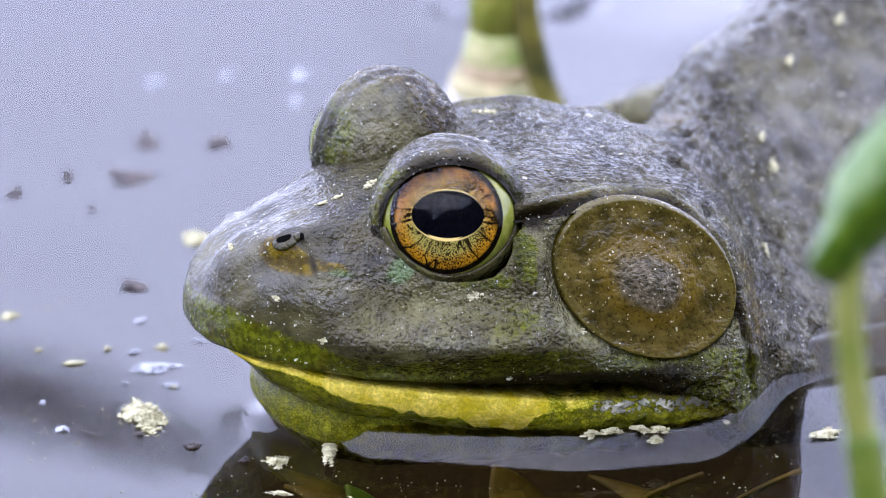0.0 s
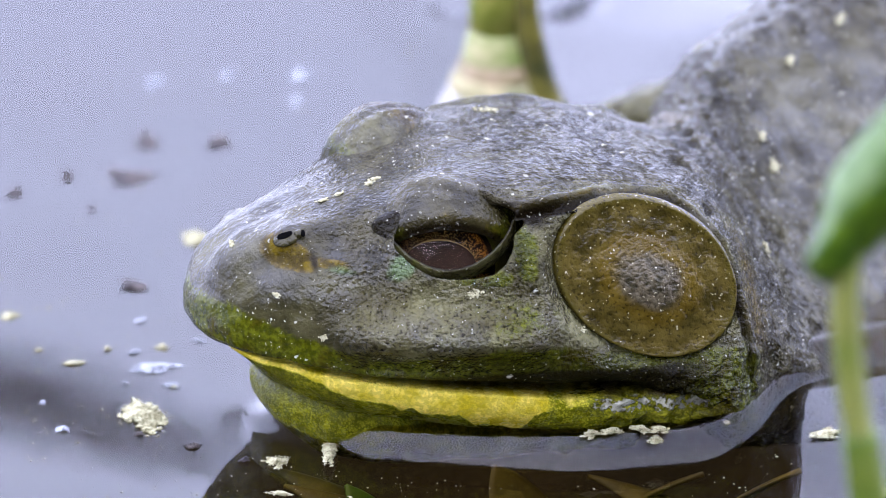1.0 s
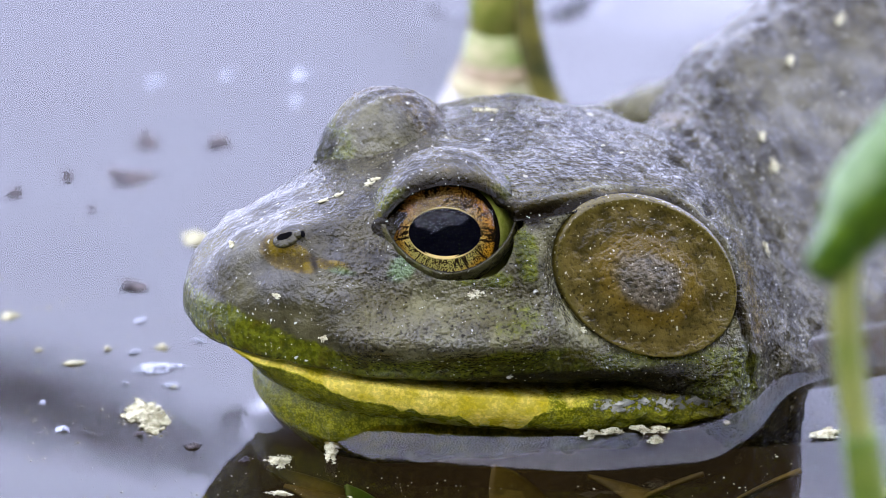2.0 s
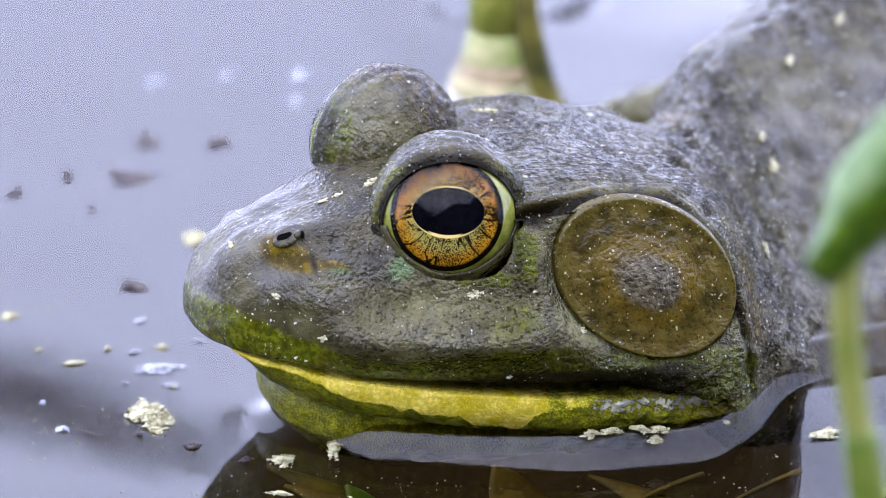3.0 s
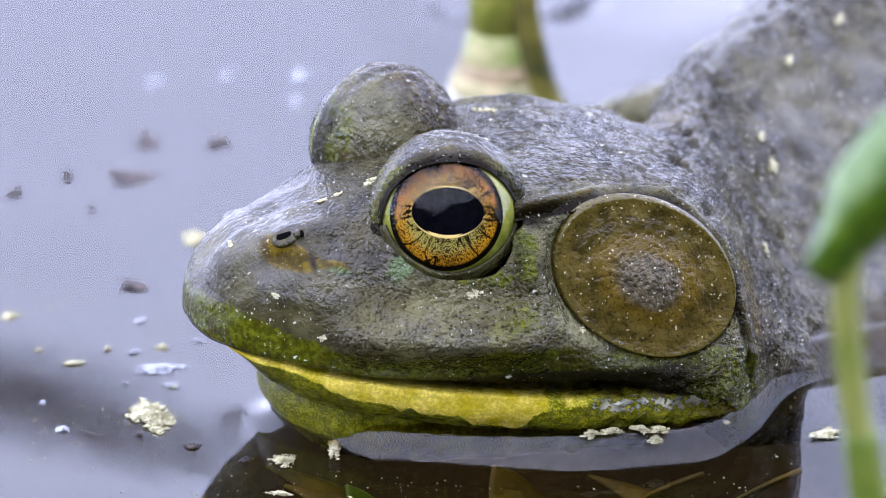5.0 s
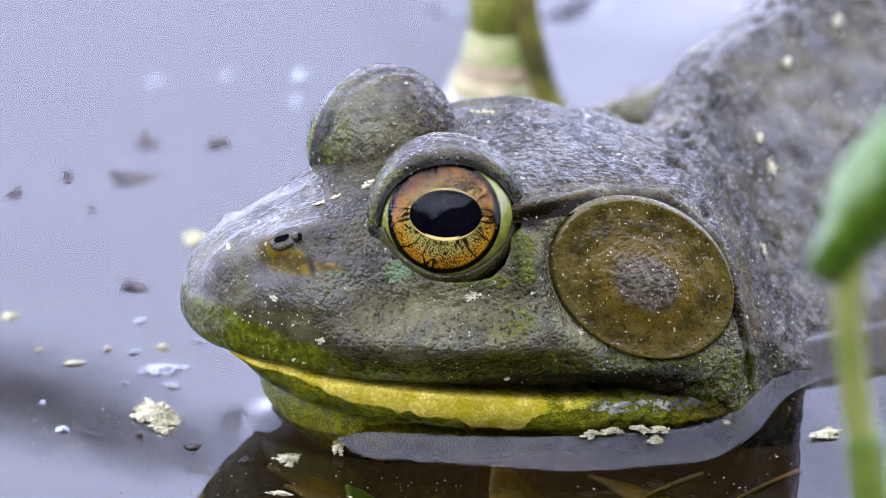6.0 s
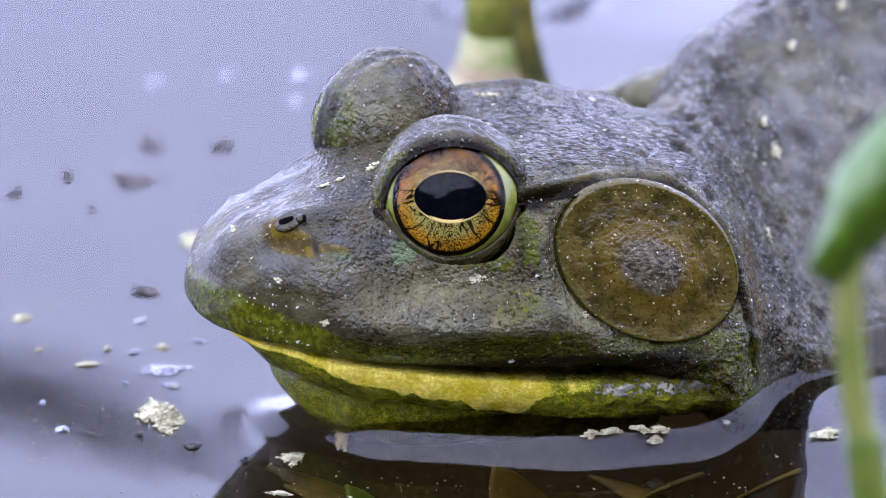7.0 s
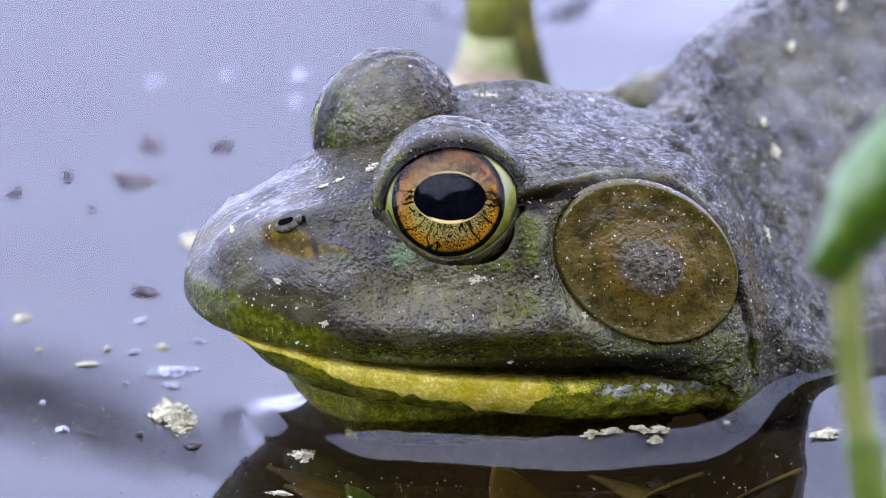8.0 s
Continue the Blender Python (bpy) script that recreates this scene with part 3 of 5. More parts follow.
        bowl = (np.cos(round_to)[:, None] * axis + np.sin(round_to)[:, None] * side) * 8.0
        pocket = EYE_AT[sgn] + below * bowl + (1 - below) * ray / far[:, None] * np.minimum(far, 1.4)[:, None]
        q = q + (pocket - q) * inside[:, None]
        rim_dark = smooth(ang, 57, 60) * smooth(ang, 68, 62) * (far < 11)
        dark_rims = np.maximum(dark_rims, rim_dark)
    verts = np.vstack([q, [[TIP + 0.01, 0, 8.5]]])
    faces = [tuple(f) for f in grid_faces(len(a), len(th))]
    tip = len(q)
    faces += [(tip, (j + 1) % len(th), j) for j in range(len(th))]
    faces.append(tuple(range(tip - len(th), tip)))
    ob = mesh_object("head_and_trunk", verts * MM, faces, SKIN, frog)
    line = np.interp(-x, -LIP_GREEN[:, 0], LIP_GREEN[:, 1])
    olive = smooth(line - z, -1.6, 1.6) * smooth(x, -33, -29)
    olive = np.maximum(olive, 0.8 * np.exp(-((x + 2.5) / 3.5) ** 2 - ((z - 15.2) / 1.0) ** 2) * smooth(ay, 10, 12))
    olive = np.maximum(olive, 0.85 * np.exp(-((x + 6.6) / 1.3) ** 2 - ((z - 17.0) / 2.6) ** 4) * smooth(ay, 10, 12))
    olive = np.maximum(olive, 0.44 * smooth(ay, 10, 13) * np.exp(-((x + 6) / 7) ** 2 - ((z - 11.5) / 3.8) ** 2))
    olive = np.maximum(olive, flank * 0.55 * np.exp(-((signed + 1.4) / 1.2) ** 2) * smooth(along, 0.35, 0.6))
    olive = np.maximum(olive * (1 - 0.35 * smooth(-x, 8, 22)), 0.6 * corner)
    tawny = 1.5 * np.exp(-((x - 14.9) / 2.0) ** 4 - ((z - 15.9) / 0.95) ** 4) * smooth(ay, 4, 6)
    tawny = np.maximum(tawny, 1.1 * np.exp(-((x - 11.4) / 1.8) ** 4 - ((z - 16.0) / 0.45) ** 4) * smooth(ay, 4, 6))
    tawny = np.maximum(tawny, 0.50 * flank * np.exp(-((signed + 0.55) / 0.35) ** 2))
    tawny = np.maximum(tawny, 0.62 * np.exp(-((x + 30.5) / 2.6) ** 2) * smooth(z, 2, 6) * smooth(ay, 8, 12))
    tawny = np.clip(tawny, 0, 1.3)
    mint = 1.1 * np.exp(-((x - 5.0) / 1.8) ** 2 - ((z - 16.2 + 0.5 * (x - 5.0)) / 1.1) ** 2) * smooth(ay, 8, 11)
    mint = np.maximum(mint, 0.75 * np.exp(-((x - 10.6) / 1.6) ** 2 - ((z - 15.6) / 0.6) ** 2) * smooth(ay, 7, 9))
    # groove of the fold blackened: shade under its ridge put into the colour
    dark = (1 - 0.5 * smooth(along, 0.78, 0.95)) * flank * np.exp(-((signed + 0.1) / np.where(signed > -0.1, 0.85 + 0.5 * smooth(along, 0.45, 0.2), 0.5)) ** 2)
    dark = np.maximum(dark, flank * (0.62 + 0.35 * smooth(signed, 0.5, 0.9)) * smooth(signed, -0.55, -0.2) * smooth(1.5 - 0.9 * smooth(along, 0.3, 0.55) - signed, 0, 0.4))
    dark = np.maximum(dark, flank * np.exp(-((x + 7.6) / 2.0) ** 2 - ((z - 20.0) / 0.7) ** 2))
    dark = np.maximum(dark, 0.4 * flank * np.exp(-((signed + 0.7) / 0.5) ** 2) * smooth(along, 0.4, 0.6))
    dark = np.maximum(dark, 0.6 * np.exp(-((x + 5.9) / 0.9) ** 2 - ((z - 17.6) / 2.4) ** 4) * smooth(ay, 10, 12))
    # dips of the back carry painted shade as well
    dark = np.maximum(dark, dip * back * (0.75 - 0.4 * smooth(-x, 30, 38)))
    # shade of the cleft behind the nostril, painted on the skin
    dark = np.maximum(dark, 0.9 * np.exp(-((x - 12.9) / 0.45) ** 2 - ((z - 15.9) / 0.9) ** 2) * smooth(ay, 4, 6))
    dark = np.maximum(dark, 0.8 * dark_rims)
    # dark band along the mouth line, wider towards the rear
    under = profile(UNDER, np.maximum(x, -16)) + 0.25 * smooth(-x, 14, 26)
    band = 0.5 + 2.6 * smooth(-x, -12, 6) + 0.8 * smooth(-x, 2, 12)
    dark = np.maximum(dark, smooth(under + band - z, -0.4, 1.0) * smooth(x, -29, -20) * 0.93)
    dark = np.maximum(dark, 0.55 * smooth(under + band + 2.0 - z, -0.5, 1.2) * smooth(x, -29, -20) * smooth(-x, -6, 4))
    pad = lambda v: np.append(v, v[0])
    attribute(ob, "olive", pad(olive))
    attribute(ob, "tawny", pad(tawny))
    attribute(ob, "mint", pad(mint))
    attribute(ob, "crown", pad(np.maximum(np.maximum(smooth(z, 12.5, 17) * (1 - 0.5 * smooth(ay, 9.5, 13) * smooth(-x, -8, -1)), 0.9 * smooth(-x, 25, 33)), 0.75 * smooth(x, 7, 13))))
    attribute(ob, "wet", pad(0.25 * smooth(-x, 26, 36)))
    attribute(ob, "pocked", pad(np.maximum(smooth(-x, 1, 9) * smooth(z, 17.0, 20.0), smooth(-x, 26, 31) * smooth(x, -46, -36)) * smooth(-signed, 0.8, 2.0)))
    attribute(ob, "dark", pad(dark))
    attribute(ob, "speckle", pad(0.35 + 0.65 * smooth(vnoise(q, 0.2, 9), -0.2, 0.3)))
    attribute(ob, "sleek", pad(np.maximum(0.85 * smooth(x, 7, 15) + 0.6 * smooth(-x, 30, 44), 0.7 * flank * np.exp(-((signed + 0.2) / 0.8) ** 2))))
    attribute(ob, "dry", pad(0.25 * smooth(7 - x, 0, 7) * smooth(z, 17.5, 20.5) * smooth(ay, 15, 11) + 0.12 * smooth(-x, 24, 32) * smooth(z, 2, 6)))
    return q, n


def sweep(name, a, half, top, bottom, mid, power, material, wob=0.0, label=""):
    """A closed loft of superellipse sections whose heights and widths close in at the front."""
    th = np.linspace(0, 2 * math.pi, 300, endpoint=False)
    c, s = np.cos(th), np.sin(th)
    rows = []
    for k in range(len(a)):
        height = np.where(s > 0, top[k] - mid[k], mid[k] - bottom[k])
        rows.append(np.stack([np.full(len(th), a[k]), half[k] * np.sign(c) * np.abs(c) ** (2 / power), mid[k] + height * np.sign(s) * np.abs(s) ** (2 / power)], -1))
    q = np.concatenate(rows)
    if wob:
        rear = smooth(-q[:, 0], 6, 16)
        lumps = wob * vnoise(q, 0.5, 12) + rear * (0.35 * vnoise(q, 0.9, 13) + 0.22 * vnoise(q, 1.9, 14))
        q[:, 1] += np.sign(q[:, 1]) * lumps * smooth(np.abs(q[:, 1]), 1, 4)
        q[:, 2] += rear * 0.4 * vnoise(q, 0.7, 16) + 0.12 * vnoise(q, 0.4, 17)
    n = len(q)
    faces = [tuple(f) for f in grid_faces(len(a), len(th))]
    faces += [tuple(range(len(th)))[::-1], tuple(range(n - len(th), n))]
    return mesh_object(name, q * MM, faces, material, frog, label=label), q


def build_jaw():
    s = np.linspace(0.0, 1, 260)
    a = 21.2 - s ** 2 * 49.6
    close = np.sqrt(np.clip((21.25 - a) / 5.0, 0.0001, 1))
    w = np.maximum(profile(HALF_WIDTH, a + 0.6) - 0.75 - 4 * smooth(-a, 25.5, 30), 0.05)
    m = profile(UNDER, np.maximum(a, -16)) + 0.6
    drop = np.interp(-a, [-21.2, -19, -17, -14, -10, 0, 10, 20, 30], [0.8, 2.0, 3.6, 5.2, 6.2, 7.0, 7.2, 7.5, 8]) * close
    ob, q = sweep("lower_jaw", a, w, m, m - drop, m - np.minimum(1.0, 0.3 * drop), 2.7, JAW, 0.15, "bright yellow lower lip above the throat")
    x, y, z = q.T
    zm = profile(UNDER, np.maximum(x, -16)) + 0.6
    edge = np.interp(-x, [-21, -17, -14.5, -10.5, -7, -3.6, 0, 1.0, 2.0, 6.2, 7.2, 10, 15, 30], [0.6, 0.9, 1.2, 2.3, 2.7, 3.2, 3.1, 4.2, 4.6, 4.5, 2.6, 2.0, 1.0, 0.2])
    along = np.stack([x, 0 * x, 0 * x], -1)
    edge = edge * (1 + 0.10 * vnoise(along, 0.5, 51) + 0.10 * vnoise(along, 1.1, 52))
    attribute(ob, "yellow", smooth(edge - (zm - z), -0.5, 0.5) * (0.95 - 0.42 * smooth(-x, 6, 9) - 0.2 * smooth(-x, 10, 16)))
    # dark along the upper edge and towards the rear end
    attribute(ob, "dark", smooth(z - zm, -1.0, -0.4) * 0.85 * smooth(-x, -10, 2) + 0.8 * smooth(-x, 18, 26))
    attribute(ob, "crust", 0.62 * smooth(-x, 8, 15) * smooth(zm - z, 0.2, 0.9) * smooth(zm - z, 4.0, 1.5))
    return ob


def build_throat():
    s = np.linspace(0.0, 1, 180)
    a = 15.4 - s ** 2 * 36
    close = np.sqrt(np.clip((15.45 - a) / 5.0, 0.0001, 1))
    w = np.maximum(profile(HALF_WIDTH, a + 2.2) - 3.2, 0.05) * close ** 0.5 * (1 - 0.22 * smooth(-a, -13, 8))
    top = -0.5 + 3.2 * close
    bot = -1.5 - np.interp(-a, [-18, -14, -6, 6, 26], [3.0, 4.5, 7, 8, 8]) * close
    ob, q = sweep("throat", a, w, top, bot, np.full(len(a), -1.0), 2.2, JAW, 0.3, "dark green speckled throat skin")
    attribute(ob, "yellow", np.zeros(len(q)))
    attribute(ob, "dark", 0 * q[:, 0])
    attribute(ob, "crust", 0 * q[:, 0])
    return ob


FLIP = True


def sphere_patch(rows, cols, radius, keep, centre=(0, 0, 0)):
    """Points of a sphere about its +x axis from polar angle keep[0] to keep[1]."""
    t = np.linspace(keep[0], keep[1], rows)
    f = np.linspace(0, 2 * math.pi, cols, endpoint=False)
    Tm, Fm = np.meshgrid(t, f, indexing="ij")
    r = radius(Tm, Fm) if callable(radius) else radius
    return np.stack([r * np.cos(Tm), r * np.sin(Tm) * np.cos(Fm), r * np.sin(Tm) * np.sin(Fm)], -1).reshape(-1, 3) + np.array(centre), Tm.ravel(), Fm.ravel()


def eye_frame(sign, gaze=None):
    """Local axes of an eye: its x axis looks out of the head, z stays close to upright."""
    gaze = gaze or EYE_GAZE[sign]
    out = Vector((gaze[0], gaze[1] * sign, gaze[2])).normalized()
    side = Vector((0, 0, 1)).cross(out).normalized()
    return Matrix((out, side, out.cross(side))).transposed()


def build_eye(sign):
    R = 7.0
    q, t, f = sphere_patch(60, 96, R, (radians(52.3), radians(178)))
    eye = mesh_object("eyeball", q * MM, grid_faces(60, 96, flip=FLIP), SCLERA, frog, label="eyeball with a yellow-green rim")
    base = Matrix.Translation(Vector(EYE_AT[sign]) * MM) @ eye_frame(sign, (0.33, 0.90, 0.42) if sign > 0 else EYE_GAZE[sign]).to_4x4()
    eye.matrix_local = base
    # iris: a shallow dish with an oval pupil hole
    ri = R * math.sin(radians(52.8))
    xi = R * math.cos(radians(52.8))
    rows, cols = 60, 200
    fr = np.linspace(0, 1, rows)
    an = np.linspace(0, 2 * math.pi, cols, endpoint=False)
    py, pz = 3.35, 2.28
    hole_r = 1 / np.sqrt((np.cos(an) / py) ** 2 + (np.sin(an) / pz) ** 2)
    FR, AN = np.meshgrid(fr, an, indexing="ij")
    cy, cz = 0.15, 0.25
    inner = np.stack([hole_r * np.cos(an) + cy, hole_r * np.sin(an) + cz], -1)
    outer = np.stack([ri * np.cos(an), ri * np.sin(an)], -1)
    yz = inner[None] * (1 - FR[..., None]) + outer[None] * FR[..., None]
    rad = np.hypot(yz[..., 0], yz[..., 1]) / ri
    xx = xi + 0.55 * (1 - rad ** 2)
    q = np.stack([xx, yz[..., 0], yz[..., 1]], -1).reshape(-1, 3)
    iris = mesh_object("iris", q * MM, grid_faces(rows, cols), IRIS, eye, label="gold and copper iris flecked with black")
    attribute(iris, "radius", rad.ravel())
    attribute(iris, "rim", FR.ravel())
    attribute(iris, "up", (yz[..., 1] / ri).ravel())
    attribute(iris, "angle", np.where(AN > math.pi, 2 * math.pi - AN, AN).ravel())
    bm = bmesh.new()
    ring = [bm.verts.new(((xi + 0.45) * MM, (1.06 * hole_r[j] * math.cos(an[j]) + cy) * MM, (1.06 * hole_r[j] * math.sin(an[j]) + cz) * MM)) for j in range(0, cols, 2)]
    mid = bm.verts.new(((xi + 0.40) * MM, cy * MM, cz * MM))
    for j in range(len(ring)):
        bm.faces.new((mid, ring[j], ring[(j + 1) % len(ring)]))
    part("pupil", bm, BLACK, eye, "black oval pupil")
    q, t, f = sphere_patch(50, 96, R + 0.12, (0.0005, radians(80)))
    part_ob = mesh_object("cornea", q * MM, grid_faces(50, 96, flip=FLIP), CORNEA, eye, label="clear glossy cornea")
    part_ob.visible_shadow = False
    return eye, base


def build_lid(sign):
    """The bulge of skin that roofs the eye, with a thick rim round the opening."""
    lid = None
    rows, cols = 110, 200
    open_at = radians(61)

    def radius(t, f):
        s = (t - open_at) / (math.pi - open_at)
        lifted = 0.5 + 0.5 * np.sin(f)
        return 7.25 + 0.75 * smooth(s, 0.0, 0.10) * (0.4 + 0.6 * lifted) + 0.5 * smooth(s, 0.08, 0.5) * lifted ** 2

    _, t, f = sphere_patch(rows, cols, 1.0, (open_at, radians(176)))
    s = (t - open_at) / (math.pi - open_at)
    # the opening is wider towards the corners of the eye
    wider = np.radians(6.5) * np.cos(f) ** 2

    def ball(r, polar):
        return np.stack([r * np.cos(polar), r * np.sin(polar) * np.cos(f[:len(r)]), r * np.sin(polar) * np.sin(f[:len(r)])], -1)

    q = ball(radius(t, f), t + wider * (1 - s))
    inner = ball(np.full(cols, 7.08), np.radians(63) + wider[:cols])
    # creases that follow the rim
    crease = np.sin(40 * s + 3 * np.sin(2 * f)) * smooth(s, 0.16, 0.22) * smooth(s, 0.5, 0.3)
    q = q * (1 + 0.008 * crease)[:, None]
    q = q * (1 + 0.012 * vnoise(q, 0.9, 21) * smooth(s, 0.1, 0.3) + 0.008 * vnoise(q, 2.2, 22))[:, None]
    rugged_side = smooth(-q[:, 1], -4.5, 1.5)
    verts = np.vstack([inner, q])
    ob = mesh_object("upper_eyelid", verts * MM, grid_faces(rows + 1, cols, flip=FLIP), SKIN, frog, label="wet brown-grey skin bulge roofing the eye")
    pad = lambda v, w: np.concatenate([np.full(cols, w), v])
    attribute(ob, "olive", pad(0.3 * smooth(s, 0.14, 0.02) + (0.65 if sign > 0 else 0.8) * smooth(np.abs(np.cos(f)), 0.4, 0.95) * smooth(s, 0.6, 0.2), 0.5))
    # dark rim and rear corner; crease valleys also get shade in their colour
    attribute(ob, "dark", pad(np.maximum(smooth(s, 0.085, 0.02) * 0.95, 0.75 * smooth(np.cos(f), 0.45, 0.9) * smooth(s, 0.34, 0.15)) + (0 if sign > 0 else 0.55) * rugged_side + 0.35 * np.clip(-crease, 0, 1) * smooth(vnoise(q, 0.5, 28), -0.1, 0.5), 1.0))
    attribute(ob, "tawny", pad(0.35 * smooth(s, 0.2, 0.08) * smooth(np.sin(f), 0.0, 0.5) + (0 if sign > 0 else 0.7 * rugged_side), 0.5))
    attribute(ob, "mint", pad(0 * s, 0.0))
    attribute(ob, "crown", pad((1.0 if sign > 0 else 0.55) * smooth(np.sin(f), -0.6, 0.2), 0.0))
    attribute(ob, "dry", pad(0 * s, 0))
    if sign < 0:
        attribute(ob, "pocked", pad(0.9 * rugged_side, 0))
    attribute(ob, "speckle", pad(0 * s + 0.7, 0))
    attribute(ob, "sleek", pad(0.45 + 0.3 * smooth(s, 0.3, 0.05), 0.6))
    base = Matrix.Translation(Vector(EYE_AT[sign]) * MM) @ eye_frame(sign).to_4x4() @ pose(0, 0, 0, 0, 11, 0)
    ob.matrix_local = base
    return ob, base


def build_film(sign):
    """The translucent third lid that slides up over the eye from below."""
    n = 60
    u, v = (g.ravel() for g in np.meshgrid(np.tan(np.linspace(-1.2, 1.2, n)), np.tan(np.linspace(-0.62, 1.27, n)), indexing="ij"))
    q = np.stack([np.ones(n * n), u, v], -1)
    q *= 7.16 / np.linalg.norm(q, axis=1, keepdims=True)
    ob = mesh_object("nictitating_membrane", q * MM, grid_faces(n, n, closed=False), FILM, frog, label="grey-brown translucent third eyelid")
    attribute(ob, "thick", smooth(np.arctan(v), 1.24, 0.75))
    ob.visible_shadow = False
    base = Matrix.Translation(Vector(EYE_AT[sign]) * MM) @ eye_frame(sign).to_4x4()
    ob.matrix_local = base
    return ob, base


def build_ear():
    rows, cols = 60, 160
    fr = np.linspace(0.0, 1, rows)
    an = np.linspace(0, 2 * math.pi, cols, endpoint=False)
    R_, A_ = np.meshgrid(fr, an, indexing="ij")
    x = EAR_C[0] + R_ * EAR_R[0] * np.cos(A_)
    z = EAR_C[1] + R_ * EAR_R[1] * np.sin(A_) + EAR_TILT * (x - EAR_C[0])
    y = ear_plane(z) + 0.9 * (1 - R_ ** 2)
    lift = 0.25 - 0.40 * smooth(R_, 0.25, 0.62) * smooth(R_, 1.0, 0.8) + 0.60 * np.exp(-(R_ / 0.30) ** 2) - 0.8 * smooth(R_, 0.97, 1.0)
    q = np.stack([x, y + lift, z], -1).reshape(-1, 3)
    q[:, 1] += 0.08 * vnoise(q, 1.1, 31) + 0.05 * vnoise(q, 2.3, 32)
    ob = mesh_object("eardrum", q * MM, grid_faces(rows, cols, flip=True), EARDRUM, frog, label="large round olive-brown eardrum with a raised centre")
    attribute(ob, "radius", R_.ravel())
    return ob


def build_lower_lid(sign):
    """The thick lower rim of the eye's opening; it stays where it is when the globe sinks."""
    cols, rows = 90, 26
    f = np.linspace(math.radians(184), math.radians(356), cols)
    lowest = np.clip(0.5 - 0.5 * np.sin(f), 0, 1)
    u = np.linspace(0, 1, rows)
    U, F_ = np.meshgrid(u, f, indexing="ij")
    L = np.broadcast_to(lowest, U.shape)
    t = np.radians(71 - 23.5 * smooth(L, 0.25, 1.0) - 2 + (27 + 15 * L) * np.maximum(U - 0.16, 0) ** 1.0)
    r = 7.14 + (0.10 + 0.24 * L) * np.sin(np.clip(U / 0.32, 0, 1) * math.pi / 2) - 0.9 * smooth(U, 0.4, 1.0)
    q = np.stack([r * np.cos(t), r * np.sin(t) * np.cos(F_), r * np.sin(t) * np.sin(F_)], -1).reshape(-1, 3)
    q = q * (1 + 0.006 * vnoise(q, 1.8, 25))[:, None]
    ob = mesh_object("lower_eyelid", q * MM, grid_faces(rows, cols, closed=False, flip=True), SKIN, frog, label="olive lower rim of the eye")
    u = U.ravel()
    attribute(ob, "olive", 0.4 * smooth(u, 0.8, 0.4))
    attribute(ob, "tawny", 0 * u)
    attribute(ob, "mint", 0.7 * smooth(u, 0.3, 0.5) * smooth(-np.cos(F_.ravel()), 0.15, 0.5))
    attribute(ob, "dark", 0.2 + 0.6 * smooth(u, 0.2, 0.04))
    attribute(ob, "speckle", 0 * u + 0.4)
    attribute(ob, "sleek", 0 * u + 0.6)
    attribute(ob, "dry", 0 * u)
    base = Matrix.Translation(Vector(EYE_AT[sign]) * MM) @ eye_frame(sign).to_4x4()
    ob.matrix_local = base
    return ob, base


def on_skin(surface, x, y):
    """The top surface's point above (x, y), and its outward normal."""
    q, n = surface
    up = np.nonzero(n[:, 2] > 0.1)[0]
    k = up[np.argmin((q[up, 0] - x) ** 2 + (q[up, 1] - y) ** 2)]
    return Vector(q[k]), Vector(n[k])


def build_nostril(surface, sign):
    """A raised rim with a small flap behind it; black lenses stand for the shade in the pit and the cleft."""
    at, out = on_skin(surface, 14.9 if sign > 0 else 16.5, (6.9 if sign > 0 else 7.6) * sign)
    turn = out.to_track_quat("Z", "X").to_matrix()
    ahead = Vector((1, -0.12, 0.05))
    fore = (ahead - out * out.dot(ahead)).normalized()
    turn = Matrix((fore, out.cross(fore), out)).transposed().to_4x4()

    def button(name, size, shift, material, label):
        bm = bmesh.new()
        bmesh.ops.create_uvsphere(bm, u_segments=28, v_segments=14, radius=1.0)
        for v in bm.verts:
            v.co = Vector([c * s for c, s in zip(v.co, size)]) * MM
        ob = part(name, bm, material, frog, label)
        if material is SKIN:
            for mask in ("crown", "sleek"):
                attribute(ob, mask, np.full(len(ob.data.vertices), 0.7))
        ob.matrix_local = Matrix.Translation((at + fore * shift[0] + out * shift[1] + out.cross(fore) * shift[2]) * MM) @ turn

    sunk = 0.0 if sign > 0 else -0.5
    button("nostril_rim", (1.4, 1.2, 0.42), (0, sunk - 0.40, 0), SKIN, "wet grey rim of the nostril")
    button("nostril", (0.80, 0.50, 0.12), (0.05, sunk - 0.02, 0), NOSTRIL, "dark open nostril")
    button("nostril_flap", (0.42, 0.52, 0.42), (-1.3, sunk - 0.2, 0.3), SKIN, "grey raised flap behind the nostril")
    button("nostril_cleft", (0.22, 0.46, 0.2), (-1.75, sunk - 0.14, 0.5), NOSTRIL, "dark cleft behind the nostril")


